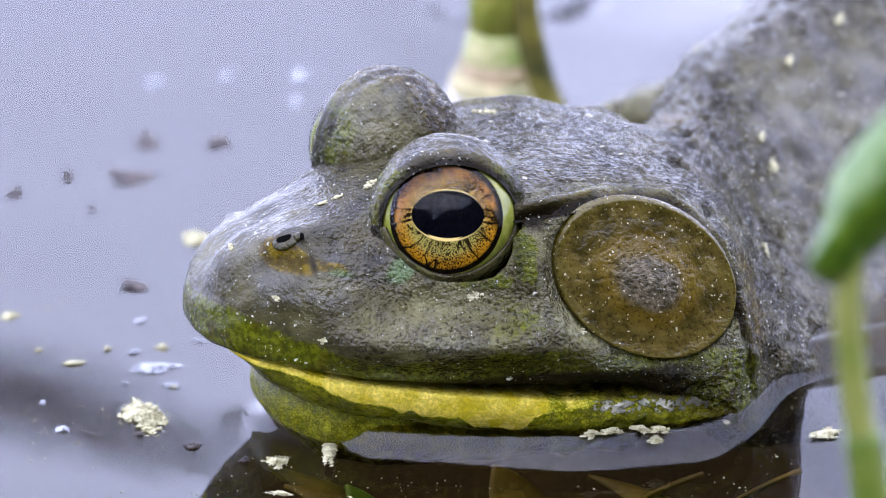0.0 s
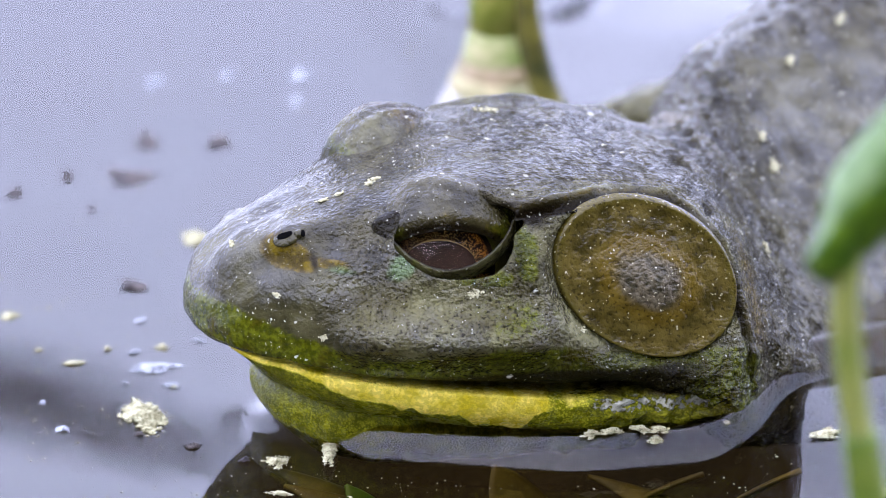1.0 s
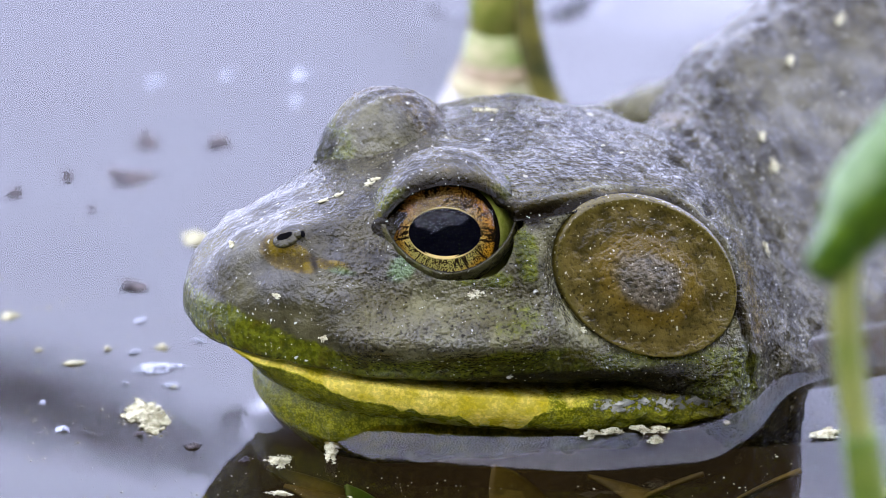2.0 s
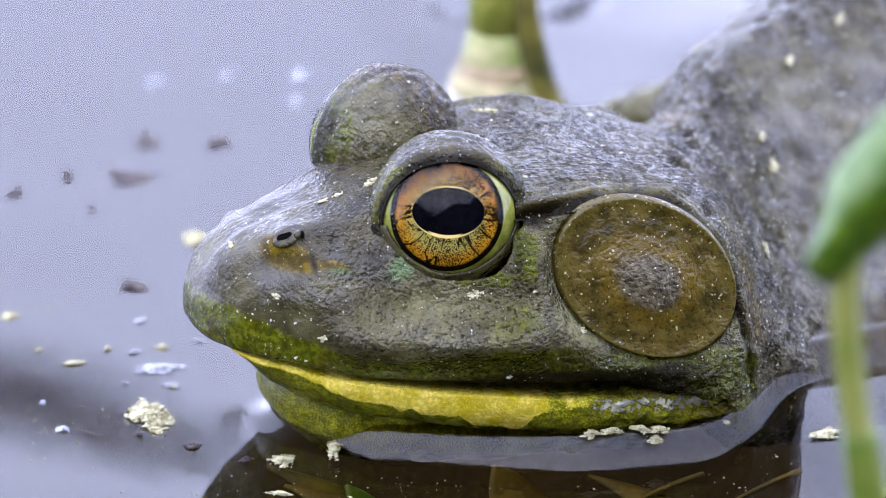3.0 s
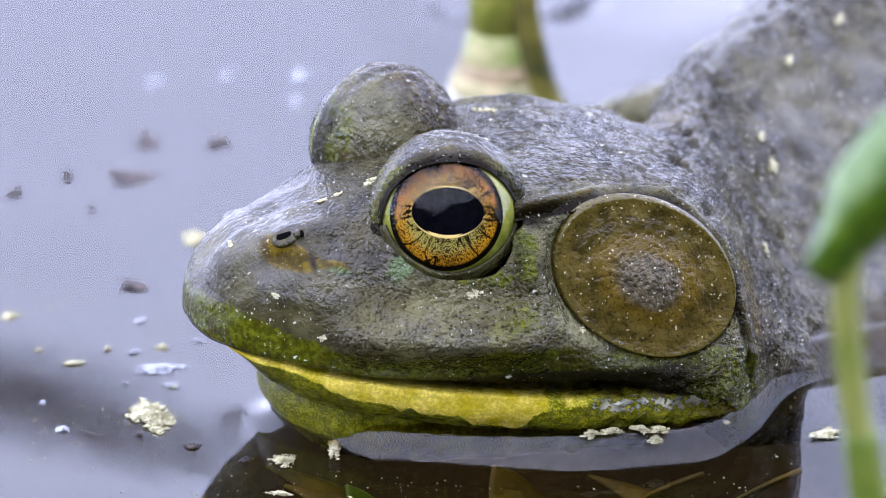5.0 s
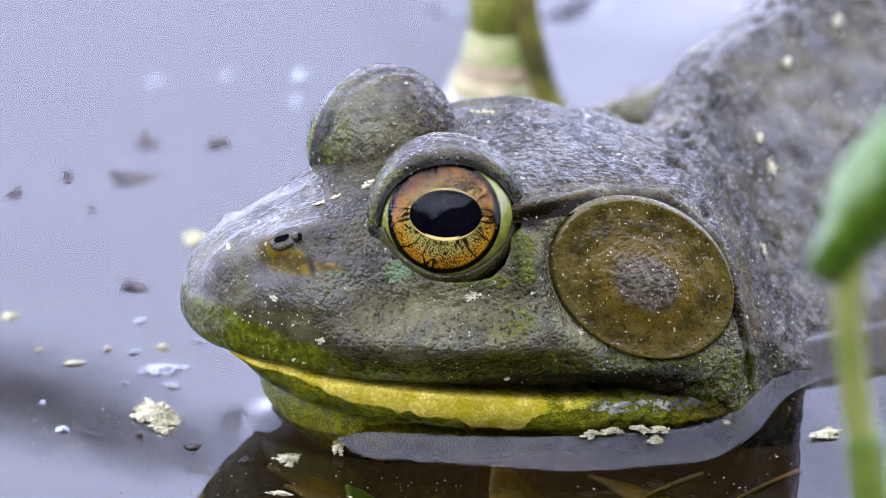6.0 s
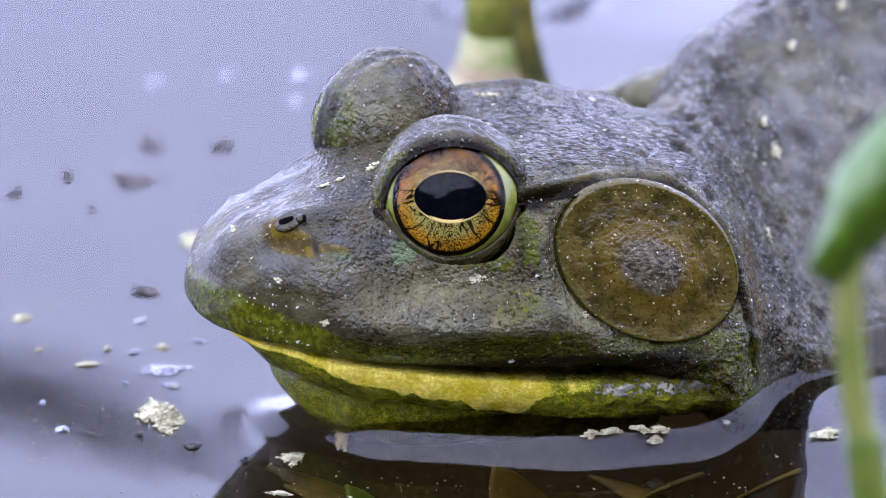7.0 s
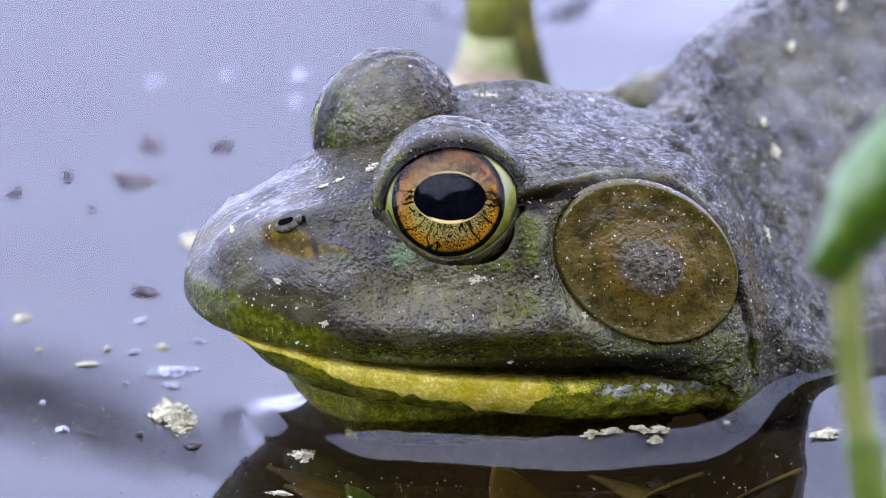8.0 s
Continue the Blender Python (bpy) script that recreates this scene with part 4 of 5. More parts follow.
def build_far_arm():
    """The far upper arm, spread in the water beside the shoulder."""
    path = [(-50, -38, 10), (-44, -42, 7.5), (-40, -45, 5.2), (-36.5, -48, 3), (-33.5, -51, 0.8), (-31, -54, -1.8), (-29, -57, -5), (-27, -61, -12)]
    fine = [tuple(q) for q in np.stack([np.interp(np.linspace(0, 7, 60), range(8), [v[k] for v in path]) for k in range(3)], -1)]
    verts, faces = tube([Vector(v) for v in fine], [3.7 - 2.2 * k / 59 for k in range(60)], 48)
    q = np.array([tuple(v) for v in verts])
    q = q + (0.25 * vnoise(q, 0.5, 61) + 0.12 * vnoise(q, 1.3, 62))[:, None] * [0, -0.5, 1]
    ob = mesh_object("upper_arm", q * MM, faces, SKIN, frog, label="grey-brown far upper arm half under water")
    for name, value in (("olive", 0.0), ("dark", 0.0), ("tawny", 0.0), ("mint", 0.0), ("dry", 0.1), ("speckle", 0.5), ("sleek", 0.2), ("pocked", 0.4)):
        attribute(ob, name, np.full(len(q), value))


skin_surface = build_trunk()
build_jaw()
throat = build_throat()
build_ear()
build_far_arm()
for side_sign in (1, -1):
    build_nostril(skin_surface, side_sign)
lower_lid, LOWER_LID = build_lower_lid(1)
near_eye, NEAR_EYE = build_eye(1)
far_eye, FAR_EYE = build_eye(-1)
near_film, NEAR_FILM = build_film(1)
near_lid, NEAR_LID = build_lid(1)
far_lid, FAR_LID = build_lid(-1)


def build_fleck(surface, where, wide, seed):
    """A dried flake of pale scum stuck to the skin near a point."""
    rng = np.random.default_rng(seed)
    q, n = surface
    near = np.argmin(((q - np.array(where)) ** 2).sum(1))
    at, out = Vector(q[near]), Vector(n[near])
    along = out.cross(Vector((0.3, 0.2, 1))).normalized()
    turn = Matrix((along, out.cross(along), out)).transposed().to_4x4()
    count = int(20 + 22 * wide)
    centre = np.stack([rng.normal(0, 0.26, count) * wide, rng.normal(0, 0.14, count) * wide, rng.uniform(0.0, 0.1, count)], -1)
    size = np.stack([rng.uniform(0.06, 0.20, count), rng.uniform(0.05, 0.15, count), np.full(count, 0.06)], -1)
    ob = crumbs("scum_fleck", centre, size, SCUM, rng)
    ob.parent = frog
    ob.matrix_local = Matrix.Translation(at * MM) @ turn
    tagged(ob, label="pale scum fleck dried on the skin")


for fleck_k, (fleck_at, fleck_wide) in enumerate([
        ((-10.2, -8.4, 22.2), 2.6), ((5.2, 2.6, 20.2), 1.4), ((4.2, 1.9, 20.4), 1.1), ((9.8, 2.9, 18.9), 0.9), ((8.2, 3.2, 19.4), 0.8), ((18.9, 2.7, 15.3), 1.0),
        ((-42.1, -9.8, 14.9), 2.0), ((-37.4, 5.2, 10.7), 1.5), ((-47.5, -23.5, 18.6), 1.5), ((-1.4, 17.8, 13.8), 1.5), ((12.6, 13.5, 9.3), 1.0), ((16.2, 9.7, 12.5), 0.8),
        ((-39.8, -32.3, 16.4), 1.2), ((-41.4, -13.1, 16.1), 1.2), ((-12.6, 20.1, 10.4), 0.9), ((-54.1, -28.9, 20.1), 1.4), ((-46, 2, 11), 1.1)]):
    build_fleck(skin_surface, fleck_at, fleck_wide, 300 + fleck_k)


# ---------------------------------------------------------------- plants
def blade(name, rows, thickness, material, parent, label=""):
    """A curved sheet through rows of 3D points (each row a strip across), given body by a second skin behind it."""
    R, C = len(rows), len(rows[0])
    g = np.array(rows, dtype=float)
    du, dv = np.gradient(g, axis=0), np.gradient(g, axis=1)
    n = np.cross(du, dv)
    n /= np.linalg.norm(n, axis=-1, keepdims=True) + 1e-9
    u = np.linspace(-1, 1, C)[None, :, None]
    t = thickness * np.sqrt(np.clip(1.02 - u ** 2, 0.02, 1))
    front, behind = (g + n * t / 2).reshape(-1, 3), (g - n * t / 2).reshape(-1, 3)
    f = [tuple(q) for q in grid_faces(R, C, closed=False)]
    faces = f + [tuple(i + R * C for i in q[::-1]) for q in f]
    edge = [(i, 0) for i in range(R)] + [(R - 1, j) for j in range(1, C)] + [(i, C - 1) for i in range(R - 2, -1, -1)] + [(0, j) for j in range(C - 2, 0, -1)]
    ids = [i * C + j for i, j in edge]
    faces += [(ids[k], ids[(k + 1) % len(ids)], ids[(k + 1) % len(ids)] + R * C, ids[k] + R * C) for k in range(len(ids))]
    return mesh_object(name, np.vstack([front, behind]) * MM, faces, material, parent, label=label)


def build_sprout():
    sprout = new("water_plant_sprout")
    sprout.matrix_world = pose(0.0415, -0.0974, 0.0058)
    tagged(sprout, "young green water plant with one folded leaf on a pale stem", "plant")
    o = np.array([43, -46, -3.6])

    def at(x, y, z):
        return (np.array([x, y, z]) - o) * 0.965 + np.array([0, 0, 12.2])

    def stem(name, pts, r0, r1, material, label):
        path = spline(pts, 6)
        n = len(path)
        v, f = tube([Vector(at(x, -45, z)) * MM for x, z in path], [(r0 + (r1 - r0) * k / (n - 1)) * MM for k in range(n)])
        mesh_object(name, v, f, material, sprout, label=label)

    stem("stem", [(41.4, 8), (40.2, 16), (39.2, 22), (38.5, 28), (38.2, 33), (38.4, 37), (39.4, 40)], 1.5, 1.25, STEM_PALE, "pale yellow-green upper stem")
    stem("sheath", [(47.5, -75), (43.8, -18), (42.2, 2), (41.0, 11), (40.2, 16), (39.7, 19.5)], 2.1, 1.72, STEM, "fresh green sheath round the stem")
    # a young leaf folded along a ridge: waxy upper side, deep green lower side
    upper = spline([(34.8, 35.2), (34.6, 36.2), (34.9, 37.9), (35.7, 40.0), (36.6, 44.6), (38.4, 47.7), (41.6, 51.8), (45.9, 56.8)], 6)
    ridge = spline([(34.8, 36.5), (34.9, 37.5), (35.5, 39.4), (37.0, 41.7), (38.1, 43.3), (39.6, 44.8), (41.6, 46.6), (45.9, 50.8)], 6)
    lower = spline([(35.0, 35.2), (35.8, 34.7), (37.1, 34.1), (39.1, 34.6), (39.8, 36.6), (41.0, 37.8), (41.7, 38.6), (46.1, 42.2)], 6)
    top_rows, low_rows = [], []
    for k in range(len(upper)):
        (ux, uz), (rx, rz), (lx, lz) = upper[k], ridge[k], lower[k]
        deep = 4.0 * min(1, k / 10)
        top_rows.append([at(ux + (rx - ux) * s, -44 - deep * math.sin(s * 1.4), uz + (rz - uz) * s) for s in np.linspace(0, 1, 14)])
        low_rows.append([at(rx + (lx - rx) * s, -44 - deep * math.cos(s * 1.5), rz + (lz - rz) * s) for s in np.linspace(0, 1, 14)])
    blade("leaf_upper_side", top_rows, 0.7, LEAF_TOP, sprout, "pale waxy upper side of the leaf")
    blade("leaf_lower_side", low_rows, 0.7, LEAF, sprout, "deep green lower side of the leaf")
    return sprout


def build_shoot():
    shoot = new("reed_shoot")
    shoot.matrix_world = pose(0.0061, 0.0953, -0.0036)
    tagged(shoot, "pale green reed shoot with a cream sheath standing in the water", "plant")

    def ring(name, z0, z1, r0, r1, material, label, x0=0.0, x1=0.0):
        n = 8
        v, f = tube([((x0 + (x1 - x0) * k / n) * MM, 0, (z0 + (z1 - z0) * k / n - 6.9) * MM) for k in range(n + 1)],
                    [(r0 + (r1 - r0) * k / n + 0.1 * math.sin(3.14 * k / n)) * MM for k in range(n + 1)], 32)
        mesh_object(name, v, f, material, shoot, label=label)

    ring("sheath_foot", -14, 4, 8.6, 7.6, SHEATH_PALE, "whitish foot of the sheath", -0.4, -0.4)
    ring("sheath_base", 4, 9.4, 7.6, 5.3, SHEATH_PALE, "whitish lower sheath", -0.4, -0.3)
    ring("sheath_collar", 9.4, 11.2, 5.3, 4.55, SHEATH_CREAM, "cream band round the sheath", -0.3, -0.2)
    ring("sheath_collar", 11.2, 12.8, 4.5, 4.0, SHEATH_TAN, "pale brown band round the sheath", -0.2, -0.2)
    ring("sheath_upper", 12.8, 16, 3.95, 3.15, SHEATH_LIGHT, "yellow-green middle of the shoot", -0.2, -0.3)
    ring("shoot_stem", 16, 70, 3.15, 2.2, SHOOT_GREEN, "fresh green upper stem", -0.3, 1.0)
    v, f = tube([((5.0 - 0.36 * (max(z, 2) - 6.7) + 0.012 * max(0, z - 6.7) ** 2) * MM, -2 * MM, (z - 6.9) * MM) for z in range(-14, 27, 2)], [max(0.7, 3.3 - 0.12 * k) * MM for k in range(21)], 20)
    mesh_object("side_leaf", v, f, STEM_DARK, shoot, label="dark olive leaf hugging the sheath")
    return shoot


sprout = build_sprout()
shoot = build_shoot()


def build_reed():
    """A dead reed that stands beside the view; its drooping blade shows as a dark streak in the water."""
    reed = new("bent_reed")
    reed.matrix_world = pose(-0.40, 0.62, -0.0036)
    tagged(reed, "dead grey-brown reed with a drooping blade over the water", "plant")
    v, f = tube([(0, 0, -0.08), (0, 0, 0.1), (0.01, 0, 0.22), (0.03, 0, 0.33)], [0.005, 0.005, 0.004, 0.003])
    mesh_object("stalk", v, f, DRY, reed)
    rows = []
    for s in np.linspace(0, 1, 24):
        x = 20 + 355 * s
        z = 243 + 0.42 * max(0.0, x - 335) + 5 * math.sin(s * 2.4) * (1 - s)
        w = 4.8 * min(1, (1 - s) * 12 + 0.3)
        rows.append([(x, 0.2 * u * w, z + u * w) for u in np.linspace(-1, 1, 6)])
    blade("drooping_blade", rows, 0.8, DRY, reed)
    v, f = tube([(0.022, 0, 0.28), (0.026, 0, 0.25), (0.03, 0, 0.232)], [0.002, 0.002, 0.002])
    mesh_object("blade_stalk", v, f, DRY, reed)
    return reed


reed = build_reed()


# ---------------------------------------------------------------- what floats
def afloat(x, y):
    """The water's point seen at x and y of a level 2.3 mm under the frog's zero, in mm: lower water is met farther off."""
    far = y - (LEVEL + 2.3) / math.tan(TILT)
    for _ in range(40):
        z = float(water_height(np.array([x]), np.array([far]))[0])
        far += 0.3 * (y - (z + 2.3) / math.tan(TILT) - far)
    return far, z


def floater(name, x, y, wide, deep, material, label, seed, tall=0.35, group=""):
    """A crumbly clot floating at a spot of the water, x and y in millimetres: many small crumbs that cling together in a ragged shape."""
    rng = np.random.default_rng(seed)
    area = wide * deep
    count = int(min(2600, max(40, area * 60)))
    arms = np.stack([rng.uniform(0, 6.28, 7), rng.uniform(0.5, 1.0, 7), rng.uniform(0.08, 0.2, 7)], -1)[rng.integers(0, 7, count)]
    far = rng.random(count) ** 0.8 * arms[:, 1]
    u = far * np.cos(arms[:, 0]) + rng.normal(0, 1, count) * arms[:, 2]
    v = far * np.sin(arms[:, 0]) + rng.normal(0, 1, count) * arms[:, 2]
    r = rng.uniform(0.035, 0.10, count) * np.where(rng.random(count) < 0.12, 1.8, 1.0) * min(1.4, 0.7 + 0.08 * math.sqrt(area))
    heap = tall * np.clip(1.1 - np.hypot(u, v), 0.05, 1) * rng.random(count)
    size = np.stack([r * rng.uniform(0.8, 2.2, count), r * rng.uniform(0.8, 2.6, count), r * rng.uniform(0.3, 0.7, count)], -1)
    ob = crumbs(name, np.stack([u * wide / 2, v * deep / 2, heap], -1), size, material, rng)
    far, z = afloat(x, y)
    ob.matrix_world = pose(x * MM, far * MM, (z + 0.02) * MM)
    return tagged(ob, label, "debris", group)


PALE = "pale cream scum clot floating on the water"
DIM = "grey-brown bits of debris floating on the water"
cluster = floater("scum_clot", -29.2, 9.7, 5.0, 9.6, SCUM, "large bright cream scum clot floating on the water", 1, 0.5)
raft = floater("scum_clot", -28.7, 21.8, 6.2, 3.0, SCUM_BLUE, "ragged bluish scum raft floating on the water", 2, 0.35)
strand = floater("scum_strand", -10.7, 1.5, 1.7, 10.0, SCUM, "pale ragged scum strand by the frog's chin", 3, 0.4)
chin_clot = floater("scum_clot", -15.9, -1.8, 2.2, 3.6, SCUM, PALE, 4)
still = []
for k, (x, y, w, d, mat) in enumerate([
        (-36.6, 23.2, 2.5, 1.8, SCUM), (-43.3, 35.8, 2.2, 2.4, SCUM), (-40.3, 26.6, 0.8, 1.0, SCUM), (-30.8, 26.2, 1.9, 1.5, SCUM_BLUE),
        (-37.2, 6.2, 1.9, 2.0, SCUM_BLUE), (-16.1, -10.3, 2.7, 1.6, SCUM), (37.7, 5.5, 3.3, 3.2, SCUM), (27.8, 8.0, 0.8, 1.2, SCUM),
        (42.1, -9.2, 2.7, 2.0, SCUM), (-25.0, 55.7, 2.8, 6.0, SCUM), (-22.4, 101.5, 1.4, 2.6, SCUM_BLUE), (-30.0, 99.9, 1.8, 3.8, SCUM_BLUE),
        (-14.8, 101.5, 2.2, 3.8, SCUM_BLUE), (-15.1, 94.3, 1.6, 3.5, SCUM_BLUE), (-28.0, 27.5, 1.6, 1.6, SCUM), (-24.5, 29.0, 1.4, 1.2, SCUM_BLUE), (-30.2, 34.5, 1.3, 1.6, SCUM_BLUE), (-26.6, 17.0, 0.9, 0.8, SCUM), (-31.5, 18.0, 0.7, 0.8, SCUM_BLUE), (-39.5, 13.0, 0.8, 1.0, SCUM_BLUE), (-33.5, 27.0, 1.0, 1.2, SCUM), (-27.0, 17.5, 2.2, 1.6, SCUM_BLUE)]):
    still.append(floater("scum_flake", x, y, w, d, mat, PALE, 20 + k, 0.3, "floating scum"))
bits = []
for k, (x, y, w, d) in enumerate([(-31.2, 43.6, 3.0, 4.2), (-32.2, 73.5, 5.0, 5.6), (-30.3, 83.2, 3.2, 5.0), (-23.1, 82.4, 2.6, 5.6), (-38.5, 73.5, 1.4, 2.8),
                                  (-43.6, 68.9, 1.8, 3.6), (-24.5, 1.9, 1.9, 1.6), (-19.3, -1.8, 1.2, 1.1), (-30.0, 5.0, 1.0, 0.8), (-35.7, 64.6, 0.8, 1.4)]):
    bits.append(floater("debris_bit", x, y, w, d, GREY_BIT, DIM, 60 + k, 0.5, "floating debris"))
foam = []
for k, (x, y) in enumerate([(14.5, 5.2), (16.7, 5.8), (19.2, 6.4), (21.1, 6.2), (20.8, 3.8)]):
    ob = floater("jaw_foam", x, y, 2.4, 2.4, SCUM, "cream foam clinging to the water by the jaw", 80 + k, 0.4, "foam by the jaw")
    foam.append(ob)


def build_specks():
    """The dust of tiny flakes on the near water."""
    rng = np.random.default_rng(5)
    n = 1500
    x, y = rng.uniform(-46, 46, n), np.where(rng.random(n) < 0.85, rng.uniform(-16, 48, n), rng.uniform(48, 120, n))
    dx, dy = x - FROG_AT[0], y - FROG_AT[1]
    gap = plan_gap(dx * math.cos(YAW) + dy * math.sin(YAW), -dx * math.sin(YAW) + dy * math.cos(YAW))
    thick = vnoise(np.stack([x, y, 0 * x], -1), 0.09, 71) + rng.uniform(-0.6, 0.6, n)
    keep = (gap > 5) & (thick > -0.25)
    x, y = x[keep], y[keep]
    s = rng.uniform(0.025, 0.08, len(x)) * np.where(rng.random(len(x)) < 0.1, 1.8, 1.0)
    size = np.stack([s * rng.uniform(0.7, 2, len(x)), s * rng.uniform(0.8, 2.6, len(x)), np.full(len(x), 0.04)], -1)
    ob = crumbs("scum_specks", np.stack([x, y, water_height(x, y) + 0.02], -1), size, SCUM, rng)
    tagged(ob, "fine pale dust flakes scattered over the water", "debris", kind="stuff")


build_specks()


def build_weeds():
    """Sunken plants that show where the frog shades the water."""
    rng = random.Random(11)
    for k, (x, y, lean, tall, wide) in enumerate([(-8, -9, -0.1, 26, 3.2), (-3, 6, -0.7, 26, 3.0), (6, 0, 0.9, 34, 2.6), (14, 8, -0.4, 30, 4.4), (22, 3, 0.6, 28, 3.4), (1, -10, -1.1, 24, 3.6), (28, -2, -0.8, 26, 3.0)]):
        weed = new("sunken_weed")
        weed.matrix_world = pose(x * MM, (3 + 0.3 * y) * MM, -(5.6 + 0.65 * tall) * MM)
        rows = []
        for s in np.linspace(0, 1, 28):
            cx = lean * tall * 0.7 * s ** 1.4 + 2 * math.sin(3 * s + k)
            w = wide * max(0.03, math.sin(math.pi * (0.12 + 0.87 * s))) ** 0.9
            rows.append([(cx + u * w * 0.7, u * w * 0.7, tall * s * (1 - 0.35 * s)) for u in np.linspace(-1, 1, 7)])
        blade("weed_blade", rows, 0.6, WEED_GREEN if k == 0 else WEED, weed)
        v, f = tube([(0, 0, -0.055), (0, 0, -0.02), (0, 0, 0.001)], [0.0012, 0.001, 0.0008], 10)
        mesh_object("weed_stalk", v, f, WEED, weed)
        tagged(weed, "bright green sunken leaf under the water" if k == 0 else "brown-olive sunken weed under the dark water", "water weed", "sunken weeds")


build_weeds()


def build_far_trees():
    """The dark wood on the bank behind the camera, seen only mirrored in the frog's eye and wet skin."""
    rng = np.random.default_rng(3)
    n = 120
    az = np.radians(np.linspace(-170, -8, n))
    deg = np.degrees(az)
    # unseen trees, their heights also set to darken what camera-facing skin mirrors
    tall = 19 + 12 * smooth(deg, -102, -94) * smooth(deg, -22, -34) + 4 * rng.random(n) + 2.5 * np.sin(np.arange(n) * 0.9)
    tall += 7 * np.exp(-((deg + 128) / 4) ** 2) - 8 * np.exp(-((deg + 113) / 6) ** 2)
    r = 34 + 2 * rng.random(n)
    low = np.stack([r * np.cos(az), r * np.sin(az), np.full(n, -0.05)], -1)
    mid = np.stack([(r + 2) * np.cos(az), (r + 2) * np.sin(az), tall * 0.7], -1)
    high = np.stack([(r + 6) * np.cos(az), (r + 6) * np.sin(az), tall], -1)
    v = np.concatenate([low, mid, high])
    ob = mesh_object("backdrop", v, grid_faces(3, n, closed=False), WOODS)
    tagged(ob, "dark wooded bank behind the camera, seen only in reflections", "backdrop", kind="structure")


build_far_trees()


# ---------------------------------------------------------------- what moves
def rows_of(base, offsets):
    """Rows for walk(): offsets (seconds, x, y, z in mm, turn about the side axis in degrees) before the resting pose."""
    return [(t, Matrix.Translation(Vector((x, y, z)) * MM) @ base @ pose(0, 0, 0, 0, turn, 0)) for t, x, y, z, turn in offsets]


def motions():
    # breathing and one lift of the whole body: shift along x, rise, nod (degrees)
    rest = frog.matrix_world.copy()
    body = [(0, 0.0, -0.25, 0.28), (0.3, -0.1, -0.4, 0.3), (0.5, -0.27, -0.58, 0.35), (0.7, -0.1, -0.25, 0.15), (1, 0.0, 0.0, 0.0), (1.5, 0.0, -0.12, 0.08),
            (2.2, 0.0, -0.05, 0.05), (3, -0.03, -0.08, 0.08), (3.5, 0, 0, 0), (4, -0.1, -0.1, 0.1), (4.5, -0.06, 0, 0), (5.2, -0.1, -0.05, 0.05),
            (5.8, -0.1, -0.1, 0.1), (6.05, -0.27, -0.3, 0.2), (6.2, -0.1, 0.5, 0.0), (6.4, 0.02, 1.22, -0.1), (6.5, 0.03, 1.27, -0.1), (7, 0.16, 1.58, 0.04),
            (7.5, 0.1, 1.40, 0.04), (8, 0.1, 1.50, 0.04)]
    walk(frog, [(t, Matrix.Translation(Vector((x, 0, z)) * MM) @ rest @ pose(0, 0, 0, 0, nod, 0)) for t, x, z, nod in body])

    DEEPER = (0.5, 0.2)  # the globe also draws inwards as it sinks
    # one slow blink: the globe sinks, the lid rolls down, the film slides up
    sink = [(0, 0, 0), (0.35, -0.3, 0), (0.5, -1.5, 1), (0.6, -2.0, 2), (0.7, -2.5, 6), (0.8, -4.1, 11), (0.9, -4.9, 15), (1.0, -4.6, 13), (1.1, -4.1, 10), (1.3, -3.6, 6),
            (1.5, -3.2, 3), (1.7, -3.0, 3), (2.0, -2.0, 2), (2.4, 0.0, 0), (3, 0.15, 0), (6, 0.1, 0), (8, 0.1, 0)]
    walk(near_eye, rows_of(NEAR_EYE, [(t, 0, 0.15 * dz + DEEPER[0] * min(dz, 0), dz + DEEPER[1] * min(dz, 0), turn) for t, dz, turn in sink]))
    walk(far_eye, rows_of(FAR_EYE, [(0, 0, 0, 0, 0), (0.35, 0, 0, 0, 0), (0.5, 0, 0, -1.0, 0), (0.6, 0, 0.4, -2.6, 0), (0.8, 0, 1.2, -4.6, 0), (1.0, 0, 1.4, -5.0, 0),
                                    (1.5, 0, 1.3, -4.4, 0), (1.7, 0, 1.3, -4.2, 0), (2.0, 0, 0.8, -3.0, 0), (2.4, 0, 0, 0.0, 0), (8, 0, 0, 0.1, 0)]))
    roll = [0, 0, 6, 10, 15, 27, 33, 30, 24, 17, 12, 10, 7, 0, 0, 0, 0]
    walk(near_lid, rows_of(NEAR_LID, [(t, 0, 0.36 * min(dz, 0), 0.95 * dz, r) for (t, dz, turn), r in zip(sink, roll)]))
    walk(far_lid, rows_of(FAR_LID, [(0, 0, 0, 0, 0), (0.35, 0, 0, 0, 0), (0.5, 0, 0, -0.9, 0), (0.6, 0, 0, -2.2, 0), (0.8, 0, 0.2, -3.9, 4), (1.0, 0, 0.2, -4.1, 4),
                                    (1.5, 0, 0.2, -3.5, 3), (1.7, 0, 0.2, -3.4, 3), (2.0, 0, 0.1, -2.4, 2), (2.4, 0, 0, 0.0, 0), (8, 0, 0, 0.1, 0)]))
    walk(lower_lid, [(t, Matrix.Translation(Vector((0, 0.26 * min(dz, 0), 0.04 * min(dz, 0))) * MM) @ LOWER_LID) for t, dz, turn in sink])
    hidden = 146
    cover = [hidden, hidden, hidden, hidden, 98, 70, 44, 28, 34, 56, 64, 68, 95, hidden, hidden, hidden, hidden]
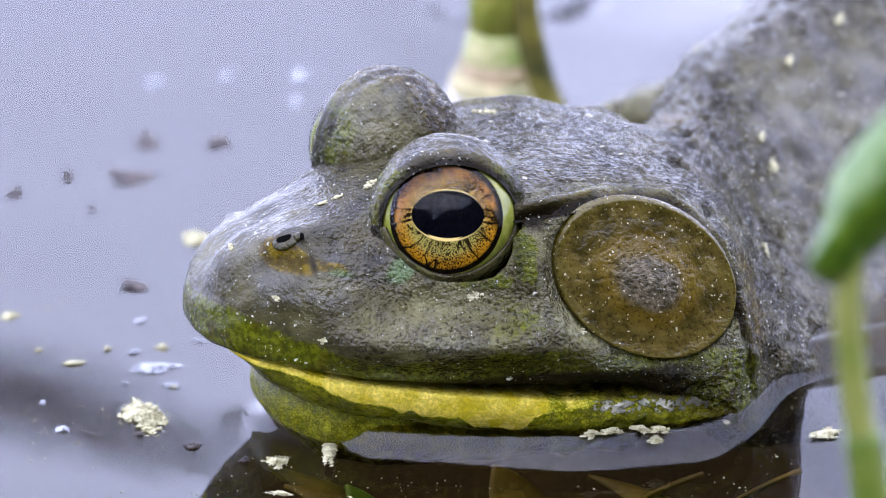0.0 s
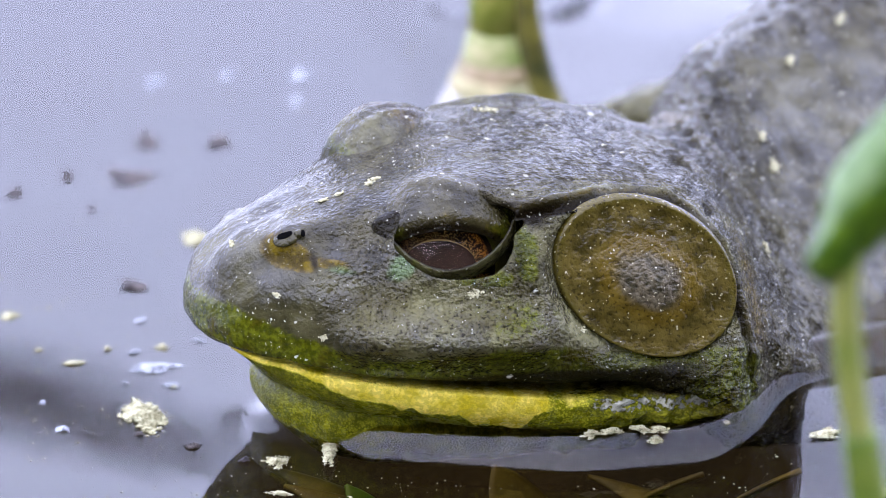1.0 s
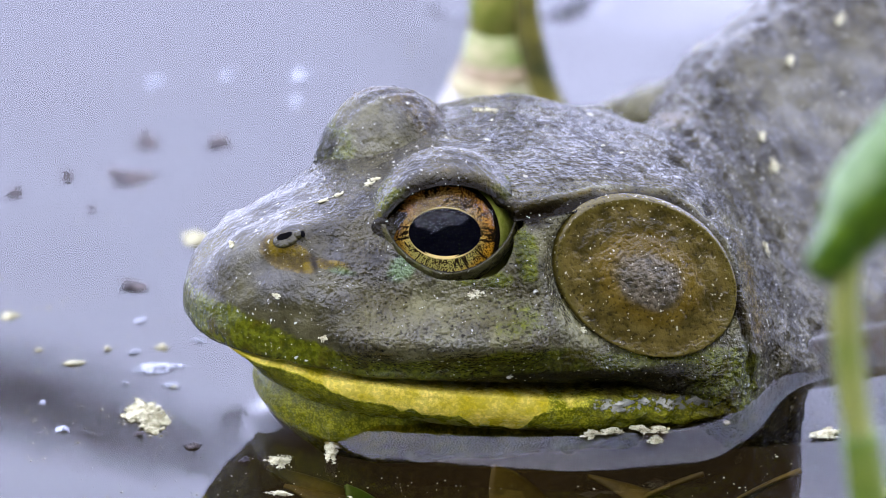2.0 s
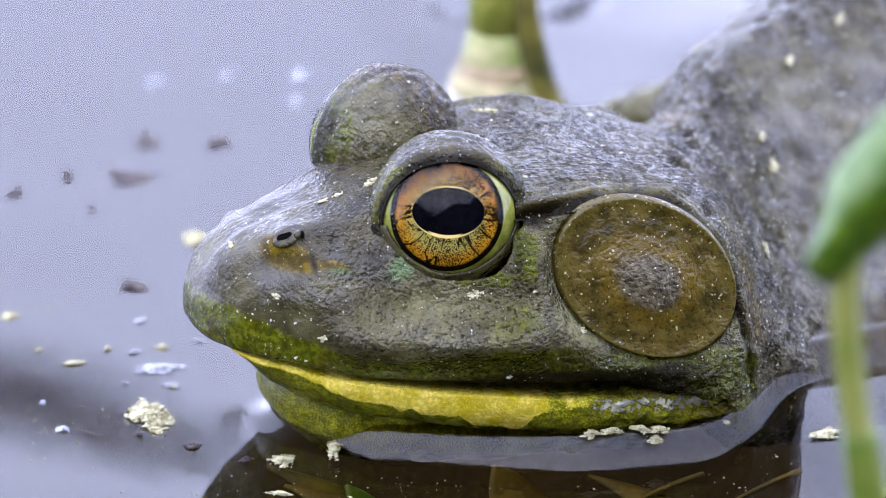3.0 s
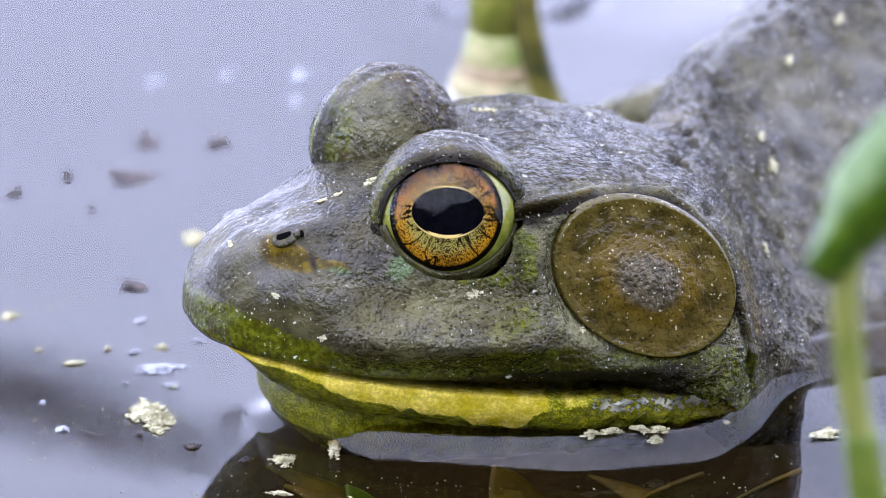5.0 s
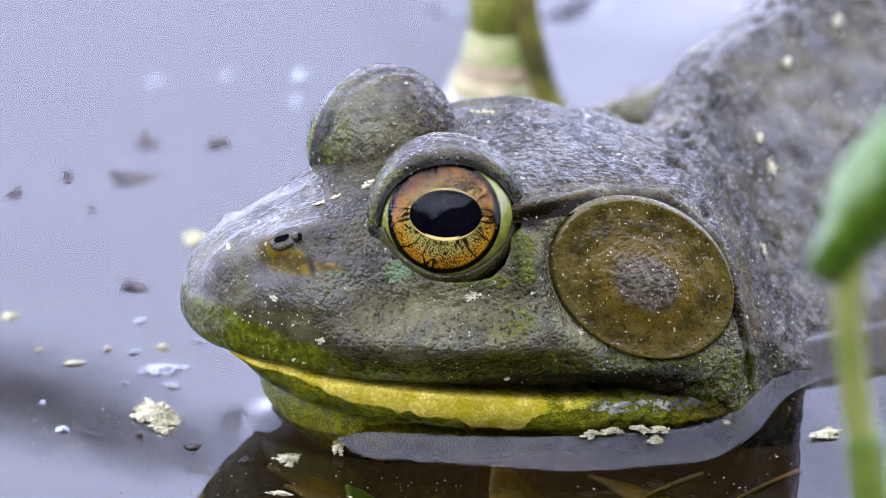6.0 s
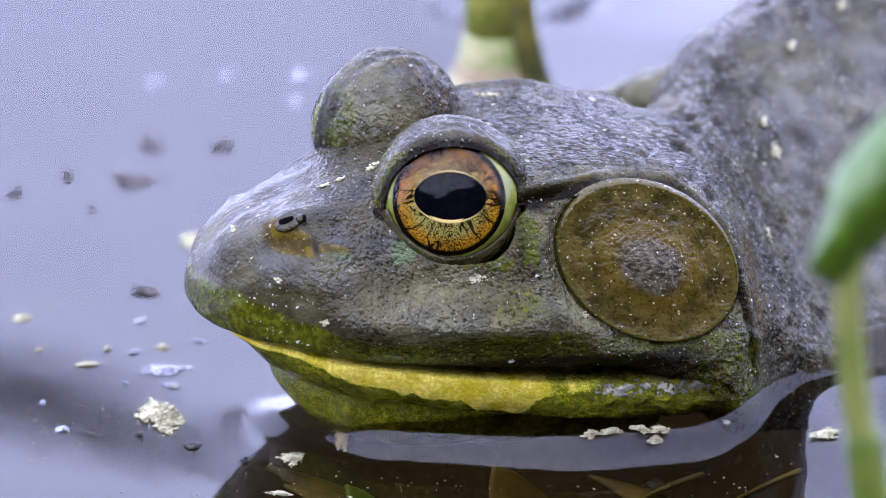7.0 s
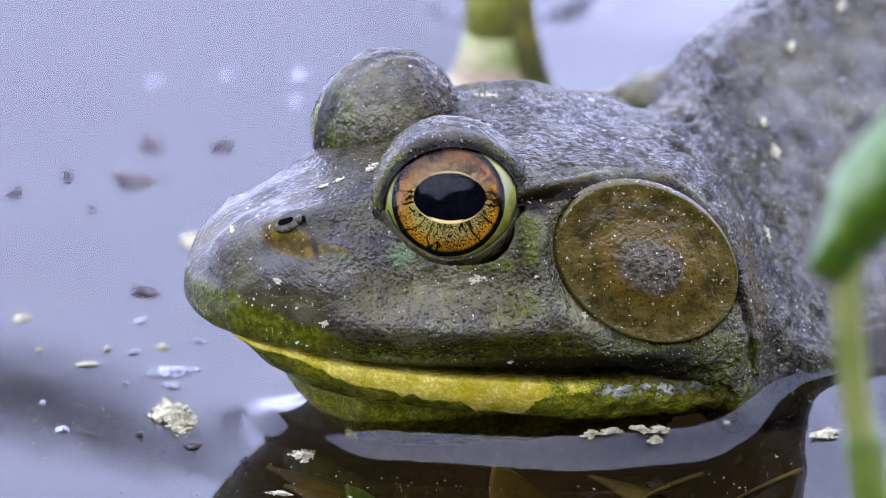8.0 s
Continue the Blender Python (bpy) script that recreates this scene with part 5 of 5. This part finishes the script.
    walk(near_film, rows_of(NEAR_FILM, [(t, 0, 0.15 * dz + DEEPER[0] * min(dz, 0), dz + DEEPER[1] * min(dz, 0), r) for (t, dz, turn), r in zip(sink, cover)]))
    # the throat pumps: forward when full, back when it empties
    fill = [(0, 0.5), (0.25, -0.3), (0.5, -1.0), (0.75, 0.2), (1.0, 0.5), (1.5, -0.3), (2.2, 0.3), (2.8, -0.3), (3.0, -0.2), (3.5, 0), (4.0, -0.6), (4.5, 0.05), (5.2, -0.4),
            (5.8, -0.4), (6.05, -1.1), (6.3, -2.6), (6.5, -3.9), (6.7, -2.0), (7.0, -1.3), (7.25, -2.2), (7.5, -2.4), (7.75, -2.2), (8.0, -2.7)]
    at_rest = Matrix.Identity(4)
    walk(throat, [(t, Matrix.Translation(Vector((d, 0, 0)) * MM) @ at_rest) for t, d in fill])
    # scum near the chin is drawn to and fro with it
    for ob, sx, sy in ((cluster, -0.92, 0.0), (raft, -0.55, -0.3), (chin_clot, -0.8, 0.5), (strand, -0.7, 2.1)):
        start = ob.matrix_world.copy()
        walk(ob, [(t, Matrix.Translation(Vector((d * sx, -d * sy, 0)) * MM) @ start) for t, d in fill])
    for ob, dx, dy in ((bits[0], 1.2, -1.4), (bits[1], 0.5, -0.9), (bits[2], 0.4, -0.8), (bits[3], 0.4, -0.8), (still[9], -0.2, -0.5), (still[0], 1.3, -0.4), (still[1], 1.2, -0.6)):
        start = ob.matrix_world.copy()
        end = Matrix.Translation(Vector((dx, dy, 0)) * MM) @ start
        walk(ob, [(0, start), (6.0, start), (6.4, end), (8, end)])
    # the plants sway a little
    start = shoot.matrix_world.copy()
    away = Matrix.Translation(Vector((-0.45, 0, -0.3)) * MM) @ start
    walk(shoot, [(0, start), (6.0, start), (6.4, away), (8, away)])
    start = sprout.matrix_world.copy()
    lean = Matrix.Translation(Vector((-0.25, 0, 0)) * MM) @ start
    walk(sprout, [(0, start), (0.5, lean), (4.5, lean), (6.2, start), (8, start)])


motions()
